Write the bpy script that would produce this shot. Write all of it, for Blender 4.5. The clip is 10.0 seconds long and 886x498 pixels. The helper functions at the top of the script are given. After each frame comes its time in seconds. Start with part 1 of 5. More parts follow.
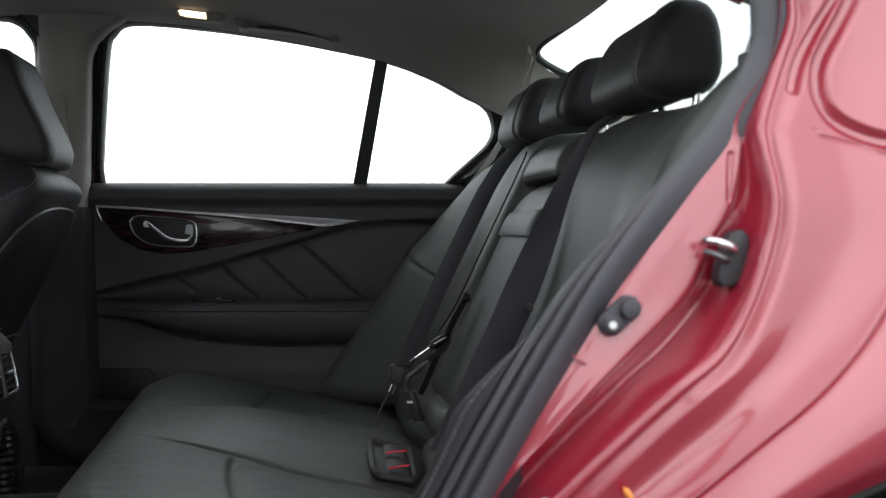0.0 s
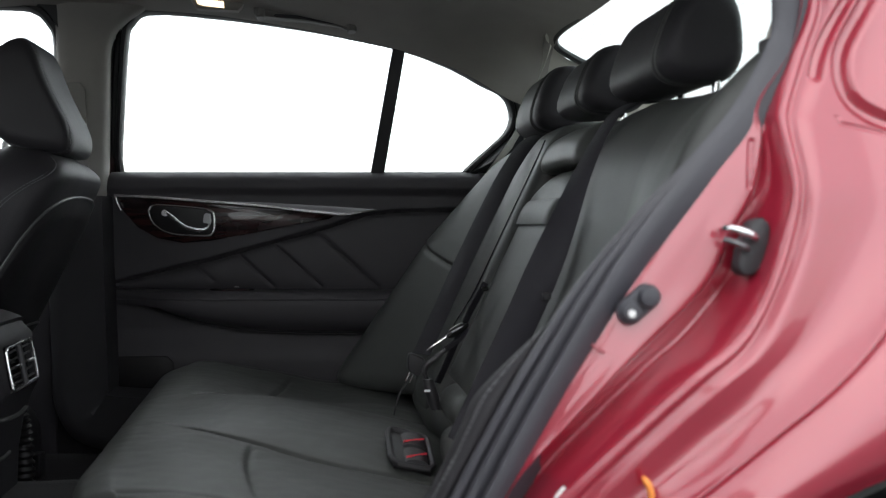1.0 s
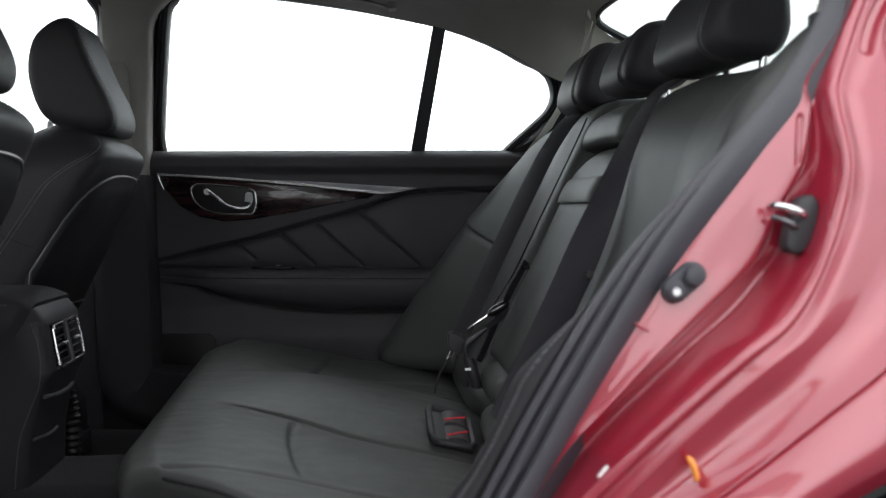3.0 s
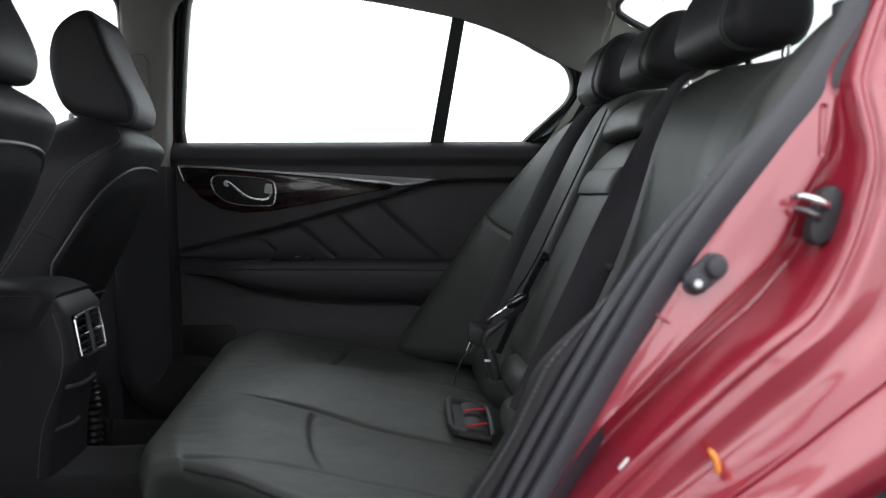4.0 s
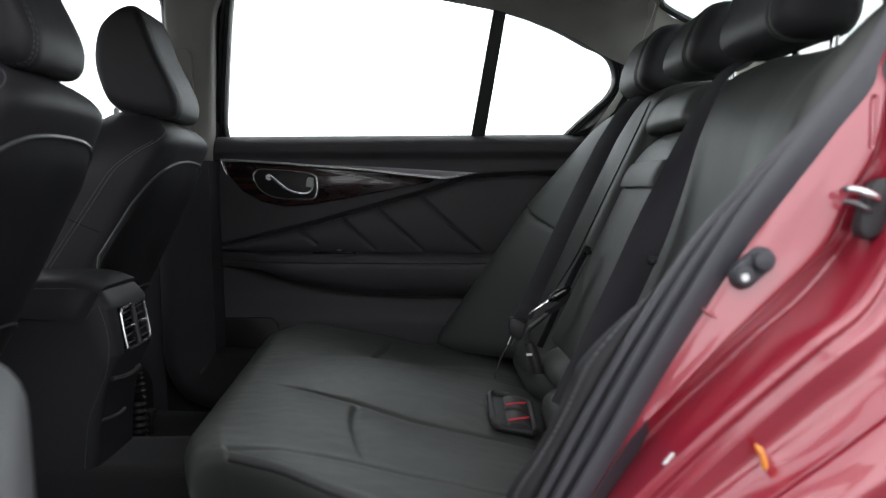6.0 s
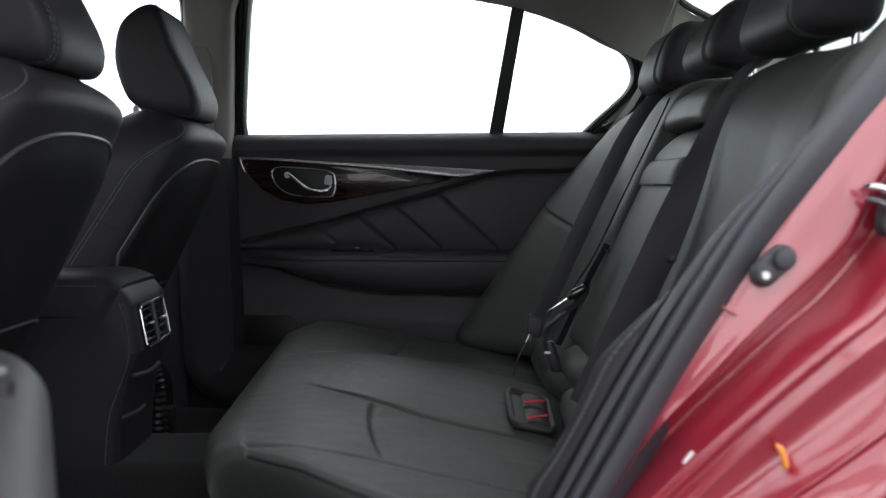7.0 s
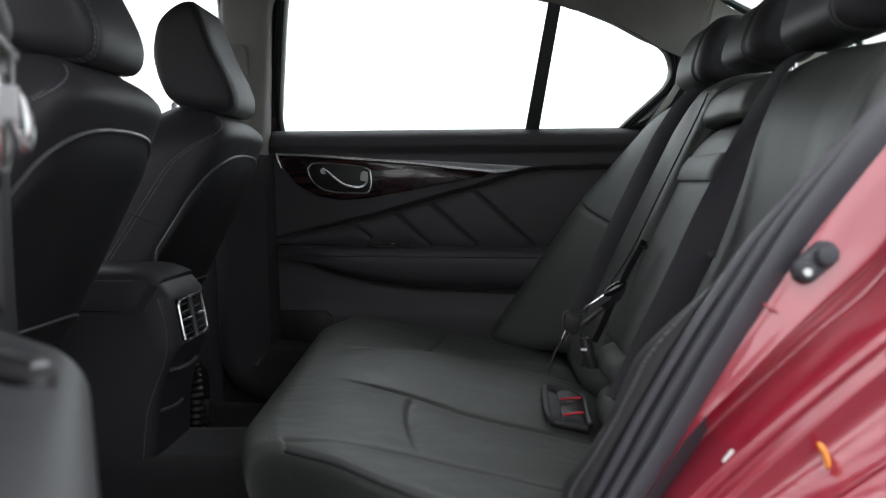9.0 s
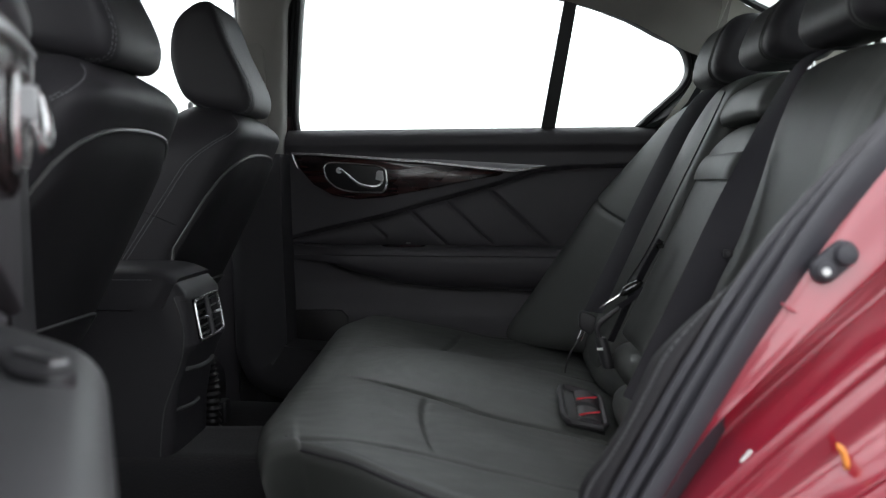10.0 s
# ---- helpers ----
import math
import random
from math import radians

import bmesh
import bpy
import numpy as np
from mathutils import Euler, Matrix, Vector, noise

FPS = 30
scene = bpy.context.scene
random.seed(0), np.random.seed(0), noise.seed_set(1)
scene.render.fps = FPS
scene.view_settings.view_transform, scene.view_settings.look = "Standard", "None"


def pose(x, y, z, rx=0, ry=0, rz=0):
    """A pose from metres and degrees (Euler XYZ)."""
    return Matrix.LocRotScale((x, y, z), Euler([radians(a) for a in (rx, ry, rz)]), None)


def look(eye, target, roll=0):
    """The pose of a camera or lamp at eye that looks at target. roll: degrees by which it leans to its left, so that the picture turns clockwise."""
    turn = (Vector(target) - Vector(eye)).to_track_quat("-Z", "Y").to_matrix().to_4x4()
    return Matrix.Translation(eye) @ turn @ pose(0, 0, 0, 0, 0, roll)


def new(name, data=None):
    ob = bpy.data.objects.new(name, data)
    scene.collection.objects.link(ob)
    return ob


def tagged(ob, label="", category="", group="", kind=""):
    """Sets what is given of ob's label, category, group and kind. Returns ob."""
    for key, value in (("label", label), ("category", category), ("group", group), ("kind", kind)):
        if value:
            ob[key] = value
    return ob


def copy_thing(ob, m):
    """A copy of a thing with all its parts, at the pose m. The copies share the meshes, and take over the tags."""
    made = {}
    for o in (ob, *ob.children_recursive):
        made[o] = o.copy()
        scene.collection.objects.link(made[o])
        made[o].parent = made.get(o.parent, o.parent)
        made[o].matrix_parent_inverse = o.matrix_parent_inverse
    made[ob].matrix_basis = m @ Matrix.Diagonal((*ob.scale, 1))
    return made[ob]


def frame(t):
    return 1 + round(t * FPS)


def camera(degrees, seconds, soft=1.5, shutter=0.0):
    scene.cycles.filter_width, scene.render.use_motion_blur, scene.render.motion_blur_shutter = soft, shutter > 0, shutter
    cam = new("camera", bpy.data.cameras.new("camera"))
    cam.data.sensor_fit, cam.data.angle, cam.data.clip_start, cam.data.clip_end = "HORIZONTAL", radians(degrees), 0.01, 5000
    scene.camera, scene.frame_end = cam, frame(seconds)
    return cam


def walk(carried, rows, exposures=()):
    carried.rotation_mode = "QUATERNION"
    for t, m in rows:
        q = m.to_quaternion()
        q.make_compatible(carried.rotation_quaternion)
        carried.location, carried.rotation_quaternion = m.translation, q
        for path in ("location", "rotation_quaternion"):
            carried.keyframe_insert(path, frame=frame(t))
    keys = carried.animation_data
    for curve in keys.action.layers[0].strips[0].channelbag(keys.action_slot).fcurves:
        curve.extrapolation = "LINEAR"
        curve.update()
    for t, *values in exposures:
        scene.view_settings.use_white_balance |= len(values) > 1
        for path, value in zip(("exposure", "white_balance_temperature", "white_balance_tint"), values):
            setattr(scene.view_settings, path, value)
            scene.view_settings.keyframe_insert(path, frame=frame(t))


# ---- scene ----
cam = camera(46.71, 10.0, 1.2)
cam.data.dof.use_dof, cam.data.dof.focus_distance, cam.data.dof.aperture_fstop = True, 2.2, 6.3
walk(cam, [
    (0.0, pose(0.4761, -1.6766, 0.8291, 89.378, -0.247, -7.328)),
    (0.5, pose(0.4759, -1.6747, 0.8284, 89.086, -0.226, -6.890)),
    (1.0, pose(0.4752, -1.6742, 0.8277, 88.791, -0.262, -6.385)),
    (1.5, pose(0.4738, -1.6729, 0.8278, 88.484, -0.249, -5.838)),
    (2.0, pose(0.4731, -1.6719, 0.8270, 88.186, -0.259, -5.314)),
    (2.5, pose(0.4728, -1.6707, 0.8263, 87.911, -0.246, -4.758)),
    (4.0, pose(0.4714, -1.6673, 0.8255, 87.158, -0.192, -3.165)),
    (4.5, pose(0.4704, -1.6668, 0.8257, 87.034, -0.180, -2.646)),
    (5.0, pose(0.4694, -1.6667, 0.8254, 86.995, -0.188, -2.055)),
    (5.5, pose(0.4683, -1.6662, 0.8252, 86.893, -0.166, -1.503)),
    (7.0, pose(0.4664, -1.6651, 0.8250, 86.669, -0.111, -0.002)),
    (7.5, pose(0.4659, -1.6634, 0.8250, 86.602, -0.104, 0.477)),
    (8.0, pose(0.4650, -1.6633, 0.8244, 86.554, -0.107, 1.005)),
    (8.5, pose(0.4641, -1.6627, 0.8238, 86.540, -0.141, 1.461)),
    (9.0, pose(0.4639, -1.6626, 0.8240, 86.473, -0.112, 1.925)),
    (9.5, pose(0.4632, -1.6623, 0.8241, 86.444, -0.108, 2.345)),
    (10.0, pose(0.4624, -1.6619, 0.8240, 86.431, -0.094, 2.754)),
])

# ---- light: an even, bright overcast sky, the car standing in the open ----
world = bpy.data.worlds.new("overcast")
scene.world = world
world.use_nodes = True
wn, wl = world.node_tree.nodes, world.node_tree.links
wn.clear()
sky = wn.new("ShaderNodeTexSky")
sky.sky_type, sky.sun_disc, sky.sun_elevation, sky.sun_rotation = "NISHITA", False, radians(48), radians(200)
bg_sky, bg_cloud, both, w_out = (wn.new(n) for n in ("ShaderNodeBackground", "ShaderNodeBackground", "ShaderNodeAddShader", "ShaderNodeOutputWorld"))
bg_sky.inputs["Strength"].default_value = 0.05
bg_cloud.inputs["Color"].default_value = (0.96, 0.99, 1.0, 1)
bg_cloud.inputs["Strength"].default_value = 2.05
wl.new(sky.outputs[0], bg_sky.inputs["Color"])
wl.new(bg_sky.outputs[0], both.inputs[0])
wl.new(bg_cloud.outputs[0], both.inputs[1])
wl.new(both.outputs[0], w_out.inputs[0])
sun_data = bpy.data.lights.new("sun", "SUN")
sun_data.energy, sun_data.angle, sun_data.color = 0.6, radians(60), (1.0, 0.98, 0.95)
sun = new("sun", sun_data)
sun.matrix_world = look((-1.0, -4.5, 4.4), (0.3, 0, 0.8))
scene.view_settings.exposure = 0.0

# ---- materials ----
def material(name, colour, rough=0.5, metal=0.0, coat=0.0, grain=0.0, grain_size=0.002, mottle=0.15, mottle_size=0.08, sheen=0.0, spec=0.5, rough_vary=0.08):
    """A surface with fine relief (grain, at that size in metres) and slow changes of tone and gloss."""
    m = bpy.data.materials.new(name)
    m.use_nodes = True
    nt = m.node_tree
    b = nt.nodes["Principled BSDF"]
    b.inputs["Roughness"].default_value, b.inputs["Metallic"].default_value = rough, metal
    b.inputs["Coat Weight"].default_value, b.inputs["Coat Roughness"].default_value = coat, 0.04
    b.inputs["Sheen Weight"].default_value, b.inputs["Specular IOR Level"].default_value = sheen, spec
    where = nt.nodes.new("ShaderNodeTexCoord")
    slow = nt.nodes.new("ShaderNodeTexNoise")
    slow.inputs["Scale"].default_value, slow.inputs["Detail"].default_value = 1 / mottle_size, 4
    nt.links.new(where.outputs["Object"], slow.inputs["Vector"])
    tone = nt.nodes.new("ShaderNodeMix")
    tone.data_type = "RGBA"
    tone.inputs["A"].default_value = (*[c * (1 - mottle) for c in colour], 1)
    tone.inputs["B"].default_value = (*[min(1, c * (1 + mottle)) for c in colour], 1)
    nt.links.new(slow.outputs["Fac"], tone.inputs["Factor"])
    nt.links.new(tone.outputs["Result"], b.inputs["Base Color"])
    gloss = nt.nodes.new("ShaderNodeMapRange")
    gloss.inputs["To Min"].default_value, gloss.inputs["To Max"].default_value = max(0.02, rough - rough_vary), min(1, rough + rough_vary)
    nt.links.new(slow.outputs["Fac"], gloss.inputs["Value"])
    nt.links.new(gloss.outputs["Result"], b.inputs["Roughness"])
    if grain:
        fine = nt.nodes.new("ShaderNodeTexVoronoi")
        fine.inputs["Scale"].default_value = 1 / grain_size
        nt.links.new(where.outputs["Object"], fine.inputs["Vector"])
        bump = nt.nodes.new("ShaderNodeBump")
        bump.inputs["Strength"].default_value, bump.inputs["Distance"].default_value = grain, 0.0006
        nt.links.new(fine.outputs["Distance"], bump.inputs["Height"])
        nt.links.new(bump.outputs["Normal"], b.inputs["Normal"])
    return m


LEATHER = material("black_leather", (0.042, 0.0445, 0.042), 0.50, grain=0.25, grain_size=0.0022, mottle=0.18, spec=0.55)
LEATHER_DOOR = material("black_door_vinyl", (0.044, 0.041, 0.046), 0.54, grain=0.25, grain_size=0.0018, spec=0.38)
# Black leather painted darker and purplish for shade: front seats, headrests, bolster, console.
SHADE_LEATHER = material("purplish_shade_leather", (0.026, 0.0245, 0.028), 0.54, grain=0.25, grain_size=0.0022, mottle=0.18, spec=0.30)
# Door vinyl with daylight put into its colour, for the open door's armrest.
LIT_VINYL = material("lit_door_vinyl", (0.060, 0.060, 0.064), 0.46, grain=0.2, grain_size=0.0018)
THREAD = material("grey_thread", (0.15, 0.15, 0.16), 0.7)
PIPING = material("satin_piping", (0.075, 0.075, 0.075), 0.38)
PLASTIC = material("black_plastic", (0.027, 0.026, 0.029), 0.50, grain=0.2, grain_size=0.0012)
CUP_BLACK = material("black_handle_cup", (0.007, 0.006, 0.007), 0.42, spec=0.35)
GLOSS_BLACK = material("gloss_black", (0.008, 0.008, 0.008), 0.15, coat=0.6)
HEADLINER = material("grey_headliner_cloth", (0.300, 0.288, 0.268), 0.95, grain=0.35, grain_size=0.0015, sheen=0.1)
REAR_PILLAR = material("beige_pillar_plastic", (0.46, 0.45, 0.41), 0.62, grain=0.15, grain_size=0.001)
PILLAR = material("grey_pillar_plastic", (0.30, 0.29, 0.27), 0.62, grain=0.15, grain_size=0.001)
PILLAR_DARK = material("grey_handle_plastic", (0.20, 0.195, 0.185), 0.55, grain=0.15, grain_size=0.001)
RUBBER = material("grey_rubber", (0.050, 0.049, 0.059), 0.46, mottle=0.2, grain=0.1)
FRAME = material("window_frame_black", (0.012, 0.013, 0.014), 0.38)
CHROME = material("chrome", (0.78, 0.78, 0.79), 0.10, metal=1.0, mottle=0.03, rough_vary=0.03)
BRIGHT = material("bright_trim", (0.80, 0.80, 0.80), 0.26, metal=1.0, mottle=0.03, rough_vary=0.03)
SATIN = material("satin_metal", (0.55, 0.55, 0.56), 0.28, metal=1.0, mottle=0.05)
DARK_SATIN = material("dark_satin_metal", (0.22, 0.22, 0.23), 0.32, metal=1.0, mottle=0.05)
WEBBING = material("belt_webbing", (0.022, 0.021, 0.026), 0.70, grain=0.6, grain_size=0.0014, spec=0.25)
CARPET = material("black_carpet", (0.014, 0.013, 0.015), 0.97, grain=1.0, grain_size=0.004, sheen=0.05)
SHELL = material("black_seat_shell", (0.014, 0.013, 0.015), 0.55, grain=0.2, grain_size=0.0012, spec=0.3)
RED_PAINT = material("red_paint", (0.315, 0.013, 0.034), 0.30, metal=0.1, coat=1.0, mottle=0.04, mottle_size=0.3, spec=0.9)
RED_PAINT.node_tree.nodes["Principled BSDF"].inputs["Coat IOR"].default_value = 1.55
RED_MARK = material("red_button", (0.75, 0.05, 0.07), 0.35)
WHITE_LABEL = material("white_label", (0.8, 0.8, 0.8), 0.5)
ORANGE = material("amber_plastic", (0.85, 0.30, 0.06), 0.3)
TYRE = material("tyre", (0.018, 0.018, 0.018), 0.85, grain=0.5, grain_size=0.003)
CONCRETE = material("grey_asphalt", (0.13, 0.13, 0.13), 0.9, grain=0.5, grain_size=0.02, mottle=0.2, mottle_size=1.5)
GREY_PLASTIC = material("grey_plastic", (0.48, 0.48, 0.49), 0.40)


def wood_material():
    m = material("dark_red_wood", (0.030, 0.012, 0.010), 0.26, coat=0.55, spec=0.3)
    nt = m.node_tree
    b = nt.nodes["Principled BSDF"]
    where, stretch = nt.nodes.new("ShaderNodeTexCoord"), nt.nodes.new("ShaderNodeMapping")
    stretch.inputs["Scale"].default_value = (7, 60, 85)
    veins, ramp = nt.nodes.new("ShaderNodeTexNoise"), nt.nodes.new("ShaderNodeValToRGB")
    veins.inputs["Scale"].default_value, veins.inputs["Detail"].default_value = 1.0, 6
    ramp.color_ramp.elements[0].position, ramp.color_ramp.elements[0].color = 0.38, (0.008, 0.004, 0.005, 1)
    ramp.color_ramp.elements[1].position, ramp.color_ramp.elements[1].color = 0.68, (0.048, 0.019, 0.017, 1)
    nt.links.new(where.outputs["Object"], stretch.inputs["Vector"])
    nt.links.new(stretch.outputs["Vector"], veins.inputs["Vector"])
    nt.links.new(veins.outputs["Fac"], ramp.inputs["Fac"])
    nt.links.new(ramp.outputs["Color"], b.inputs["Base Color"])
    return m


def glass_material(name, tint):
    m = bpy.data.materials.new(name)
    m.use_nodes = True
    b = m.node_tree.nodes["Principled BSDF"]
    b.inputs["Base Color"].default_value = (*tint, 1)
    b.inputs["Roughness"].default_value, b.inputs["IOR"].default_value = 0.0, 1.01
    b.inputs["Transmission Weight"].default_value = 1.0
    return m


def glow_material(colour, strength):
    m = bpy.data.materials.new("lit_lens")
    m.use_nodes = True
    b = m.node_tree.nodes["Principled BSDF"]
    b.inputs["Emission Color"].default_value, b.inputs["Emission Strength"].default_value = (*colour, 1), strength
    return m


REAR_GLASS = glass_material("tinted_rear_glass", (0.575, 0.625, 0.61))
WOOD, GLASS, LAMP_LENS = wood_material(), glass_material("window_glass", (0.96, 0.985, 0.975)), glow_material((1.0, 0.78, 0.50), 2.2)


# ---- building helpers ----
def thing(name, base, label, category, group="", kind=""):
    ob = new(name)
    ob.location = base
    ob.empty_display_size = 0.1
    return tagged(ob, label, category, group, kind)


def mesh_part(name, verts, faces, mat, parent=None, label="", angle=40):
    """One mesh object from world-space corners; under a thing (an Empty) or under a part."""
    me = bpy.data.meshes.new(name)
    me.from_pydata([tuple(v) for v in verts], [], faces)
    bm = bmesh.new()
    bm.from_mesh(me)
    bmesh.ops.remove_doubles(bm, verts=bm.verts, dist=1e-6)
    bmesh.ops.recalc_face_normals(bm, faces=bm.faces)
    bm.to_mesh(me)
    bm.free()
    me.materials.append(mat)
    for p in me.polygons:
        p.use_smooth = True
    me.set_sharp_from_angle(angle=radians(angle))
    ob = new(name, me)
    if parent is not None:
        ob.parent = parent
        if parent.type == "EMPTY":
            ob.matrix_parent_inverse = Matrix.Translation(parent.location).inverted()
    if label:
        ob["label"] = label
    return ob


def spline(points, n):
    """n points along a smooth curve through the given ones, evenly by parameter."""
    p = [Vector(q) for q in points]
    p = [2 * p[0] - p[1]] + p + [2 * p[-1] - p[-2]]
    out = []
    for i in range(n):
        u = i / (n - 1) * (len(p) - 3)
        k = min(int(u), len(p) - 4)
        t = u - k
        a, b, c, d = p[k:k + 4]
        out.append(0.5 * (2 * b + (c - a) * t + (2 * a - 5 * b + 4 * c - d) * t * t + (3 * b - a - 3 * c + d) * t ** 3))
    return out


def loft(rings, caps=True, closed=True):
    """Corners and faces of a skin over rings of equal length."""
    n = len(rings[0])
    verts = [v for r in rings for v in r]
    last = n if closed else n - 1
    faces = [(i * n + j, i * n + (j + 1) % n, (i + 1) * n + (j + 1) % n, (i + 1) * n + j) for i in range(len(rings) - 1) for j in range(last)]
    if caps:
        faces += [tuple(range(n)), tuple(range((len(rings) - 1) * n, len(rings) * n))]
    return verts, faces


def tube(points, radius, n=8):
    """A round bar along points; radius may be a list."""
    pts = [Vector(p) for p in points]
    rings, side = [], None
    for i, p in enumerate(pts):
        ahead = (pts[min(i + 1, len(pts) - 1)] - pts[max(i - 1, 0)]).normalized()
        if side is None:
            side = ahead.orthogonal().normalized()
        side = (side - ahead * side.dot(ahead)).normalized()
        up = ahead.cross(side)
        r = radius[i] if isinstance(radius, (list, tuple)) else radius
        rings.append([p + r * (math.cos(a) * side + math.sin(a) * up) for a in (2 * math.pi * k / n for k in range(n))])
    return loft(rings)


def ribbon(points, width, thick, across):
    """A flat strap along points; across: the direction of its width, one vector or one a point."""
    pts = [Vector(p) for p in points]
    rings = []
    for i, p in enumerate(pts):
        ahead = (pts[min(i + 1, len(pts) - 1)] - pts[max(i - 1, 0)]).normalized()
        w = Vector(across[i] if isinstance(across, list) else across)
        w = (w - ahead * w.dot(ahead)).normalized()
        up = ahead.cross(w)
        h, t = width / 2, thick / 2
        rings.append([p + a * w + b * up for a, b in ((-h, 0), (-h * 0.94, t), (h * 0.94, t), (h, 0), (h * 0.94, -t), (-h * 0.94, -t))])
    return loft(rings)


def pad(top, nu, nv, back):
    """A cushion: a grid top(u, v), closed by the same grid moved by back (a vector, or a function of u and v)."""
    grid = [[Vector(top(i / nu, j / nv)) for j in range(nv + 1)] for i in range(nu + 1)]
    verts = [p for row in grid for p in row]
    under = [(p + Vector(back(i / nu, j / nv) if callable(back) else back)) for i, row in enumerate(grid) for j, p in enumerate(row)]
    m, w = len(verts), nv + 1
    faces = []
    for i in range(nu):
        for j in range(nv):
            a = i * w + j
            faces.append((a, a + 1, a + w + 1, a + w))
            faces.append((m + a, m + a + w, m + a + w + 1, m + a + 1))
    rim = [j for j in range(w)] + [i * w + nv for i in range(1, nu + 1)] + [nu * w + j for j in range(nv - 1, -1, -1)] + [i * w for i in range(nu - 1, 0, -1)]
    for a, b in zip(rim, rim[1:] + rim[:1]):
        faces.append((a, m + a, m + b, b))
    return verts + under, faces


def prism(outline, place, low, high, bevel=0.0):
    """A plate with that outline (pairs), from depth low to depth high, through place(a, b, depth); bevel rounds the high edge."""
    c = Vector((sum(p[0] for p in outline) / len(outline), sum(p[1] for p in outline) / len(outline)))
    def ring(depth, shrink):
        out = []
        for p in outline:
            d = Vector(p) - c
            k = max(0.0, 1 - shrink / max(d.length, 1e-6))
            out.append(place(c.x + d.x * k, c.y + d.y * k, depth))
        return out
    rings = [ring(low, 0)]
    if bevel:
        s = 1 if high > low else -1
        for a in (0, 30, 60, 90):
            rings.append(ring(high - s * bevel * (1 - math.sin(radians(a))), bevel * (1 - math.cos(radians(a)))))
    else:
        rings.append(ring(high, 0))
    return loft(rings)


def join(*pieces):
    verts, faces = [], []
    for v, f in pieces:
        k = len(verts)
        verts += list(v)
        faces += [tuple(i + k for i in q) for q in f]
    return verts, faces


def box(lo, hi, bevel=0.004):
    """A block with rounded upright and level edges."""
    (x0, y0, z0), (x1, y1, z1) = lo, hi
    b = min(bevel, (x1 - x0) / 2.1, (y1 - y0) / 2.1, (z1 - z0) / 2.1)
    def ring(z, s):
        return [(x0 + s, y0 + b, z), (x0 + b, y0 + s, z), (x1 - b, y0 + s, z), (x1 - s, y0 + b, z), (x1 - s, y1 - b, z), (x1 - b, y1 - s, z), (x0 + b, y1 - s, z), (x0 + s, y1 - b, z)]
    return loft([[Vector(p) for p in ring(z, s)] for z, s in ((z0, b * 0.6), (z0 + b * 0.6, 0), (z1 - b * 0.6, 0), (z1, b * 0.6))])


def smooth(a, b, x):
    t = min(1.0, max(0.0, (x - a) / (b - a)))
    return t * t * (3 - 2 * t)


def groove(d, width):
    """How deep a sewn seam draws the cover in, 0 to 1, at distance d from it."""
    return math.exp(-(d / width) ** 2)


def stitches(points, step=0.006, r=0.0006):
    """A row of short threads along points."""
    pts, out = [Vector(p) for p in points], []
    for a, b in zip(pts, pts[1:]):
        k = max(1, int((b - a).length / step))
        for i in range(k):
            p, q = a.lerp(b, (i + 0.15) / k), a.lerp(b, (i + 0.8) / k)
            out.append(tube([p, q], r, 4))
    return join(*out)

# ---- the setting: ground, floor, roof lining, pillars ----
ground = mesh_part("ground", *pad(lambda u, v: (-300 + 600 * u, -300 + 600 * v, 0.0), 4, 4, (0, 0, -0.3)), CONCRETE)
tagged(ground, "grey asphalt ground under the car", "ground", kind="structure")

def floor_at(u, v):
    x, y = -1.1 + 2.3 * u, -0.70 + 1.4 * v
    tunnel = 0.115 * (1 - smooth(0.10, 0.22, abs(y)))
    return (x, y, 0.285 + tunnel + 0.03 * smooth(0.55, 0.68, abs(y)) + 0.003 * noise.noise((x * 9, y * 9, 0)))
floor = mesh_part("floor", *pad(floor_at, 46, 56, (0, 0, -0.06)), CARPET)
tagged(floor, "black carpeted car floor with a raised tunnel", "floor", kind="structure")

ROOF_EDGE = spline([(-1.1, 0, 1.22), (-0.6, 0, 1.27), (-0.1, 0, 1.292), (0.10, 0, 1.291), (0.242, 0, 1.283), (0.412, 0, 1.261), (0.536, 0, 1.239), (0.636, 0, 1.218), (0.741, 0, 1.186), (0.815, 0, 1.150), (0.866, 0, 1.120), (0.94, 0, 1.090), (1.02, 0, 1.065)], 120)


def roof_edge(x):
    for p, q in zip(ROOF_EDGE, ROOF_EDGE[1:]):
        if x <= q.x:
            return p.z + (q.z - p.z) * (x - p.x) / (q.x - p.x)
    return ROOF_EDGE[-1].z


def lining_at(u, v):
    """The roof lining, which dips to the window edges and to the rear window."""
    y = -0.60 + 1.2 * v
    side = abs(y) / 0.60
    end = 0.980 - 0.025 * side ** 2.2
    x = -1.05 + (end + 1.05) * u
    edge = roof_edge(x)
    rise = 0.080 + 0.080 * smooth(0.6, 0.97, x)
    return (x, y, edge + rise * (1 - side ** (2.4 + 11.6 * smooth(0.55, 0.96, x) ** 2)))
ceiling = mesh_part("ceiling", *pad(lining_at, 100, 110, (0, 0, 0.035)), HEADLINER, angle=70)
tagged(ceiling, "dark grey cloth roof lining of the car", "ceiling", kind="structure")


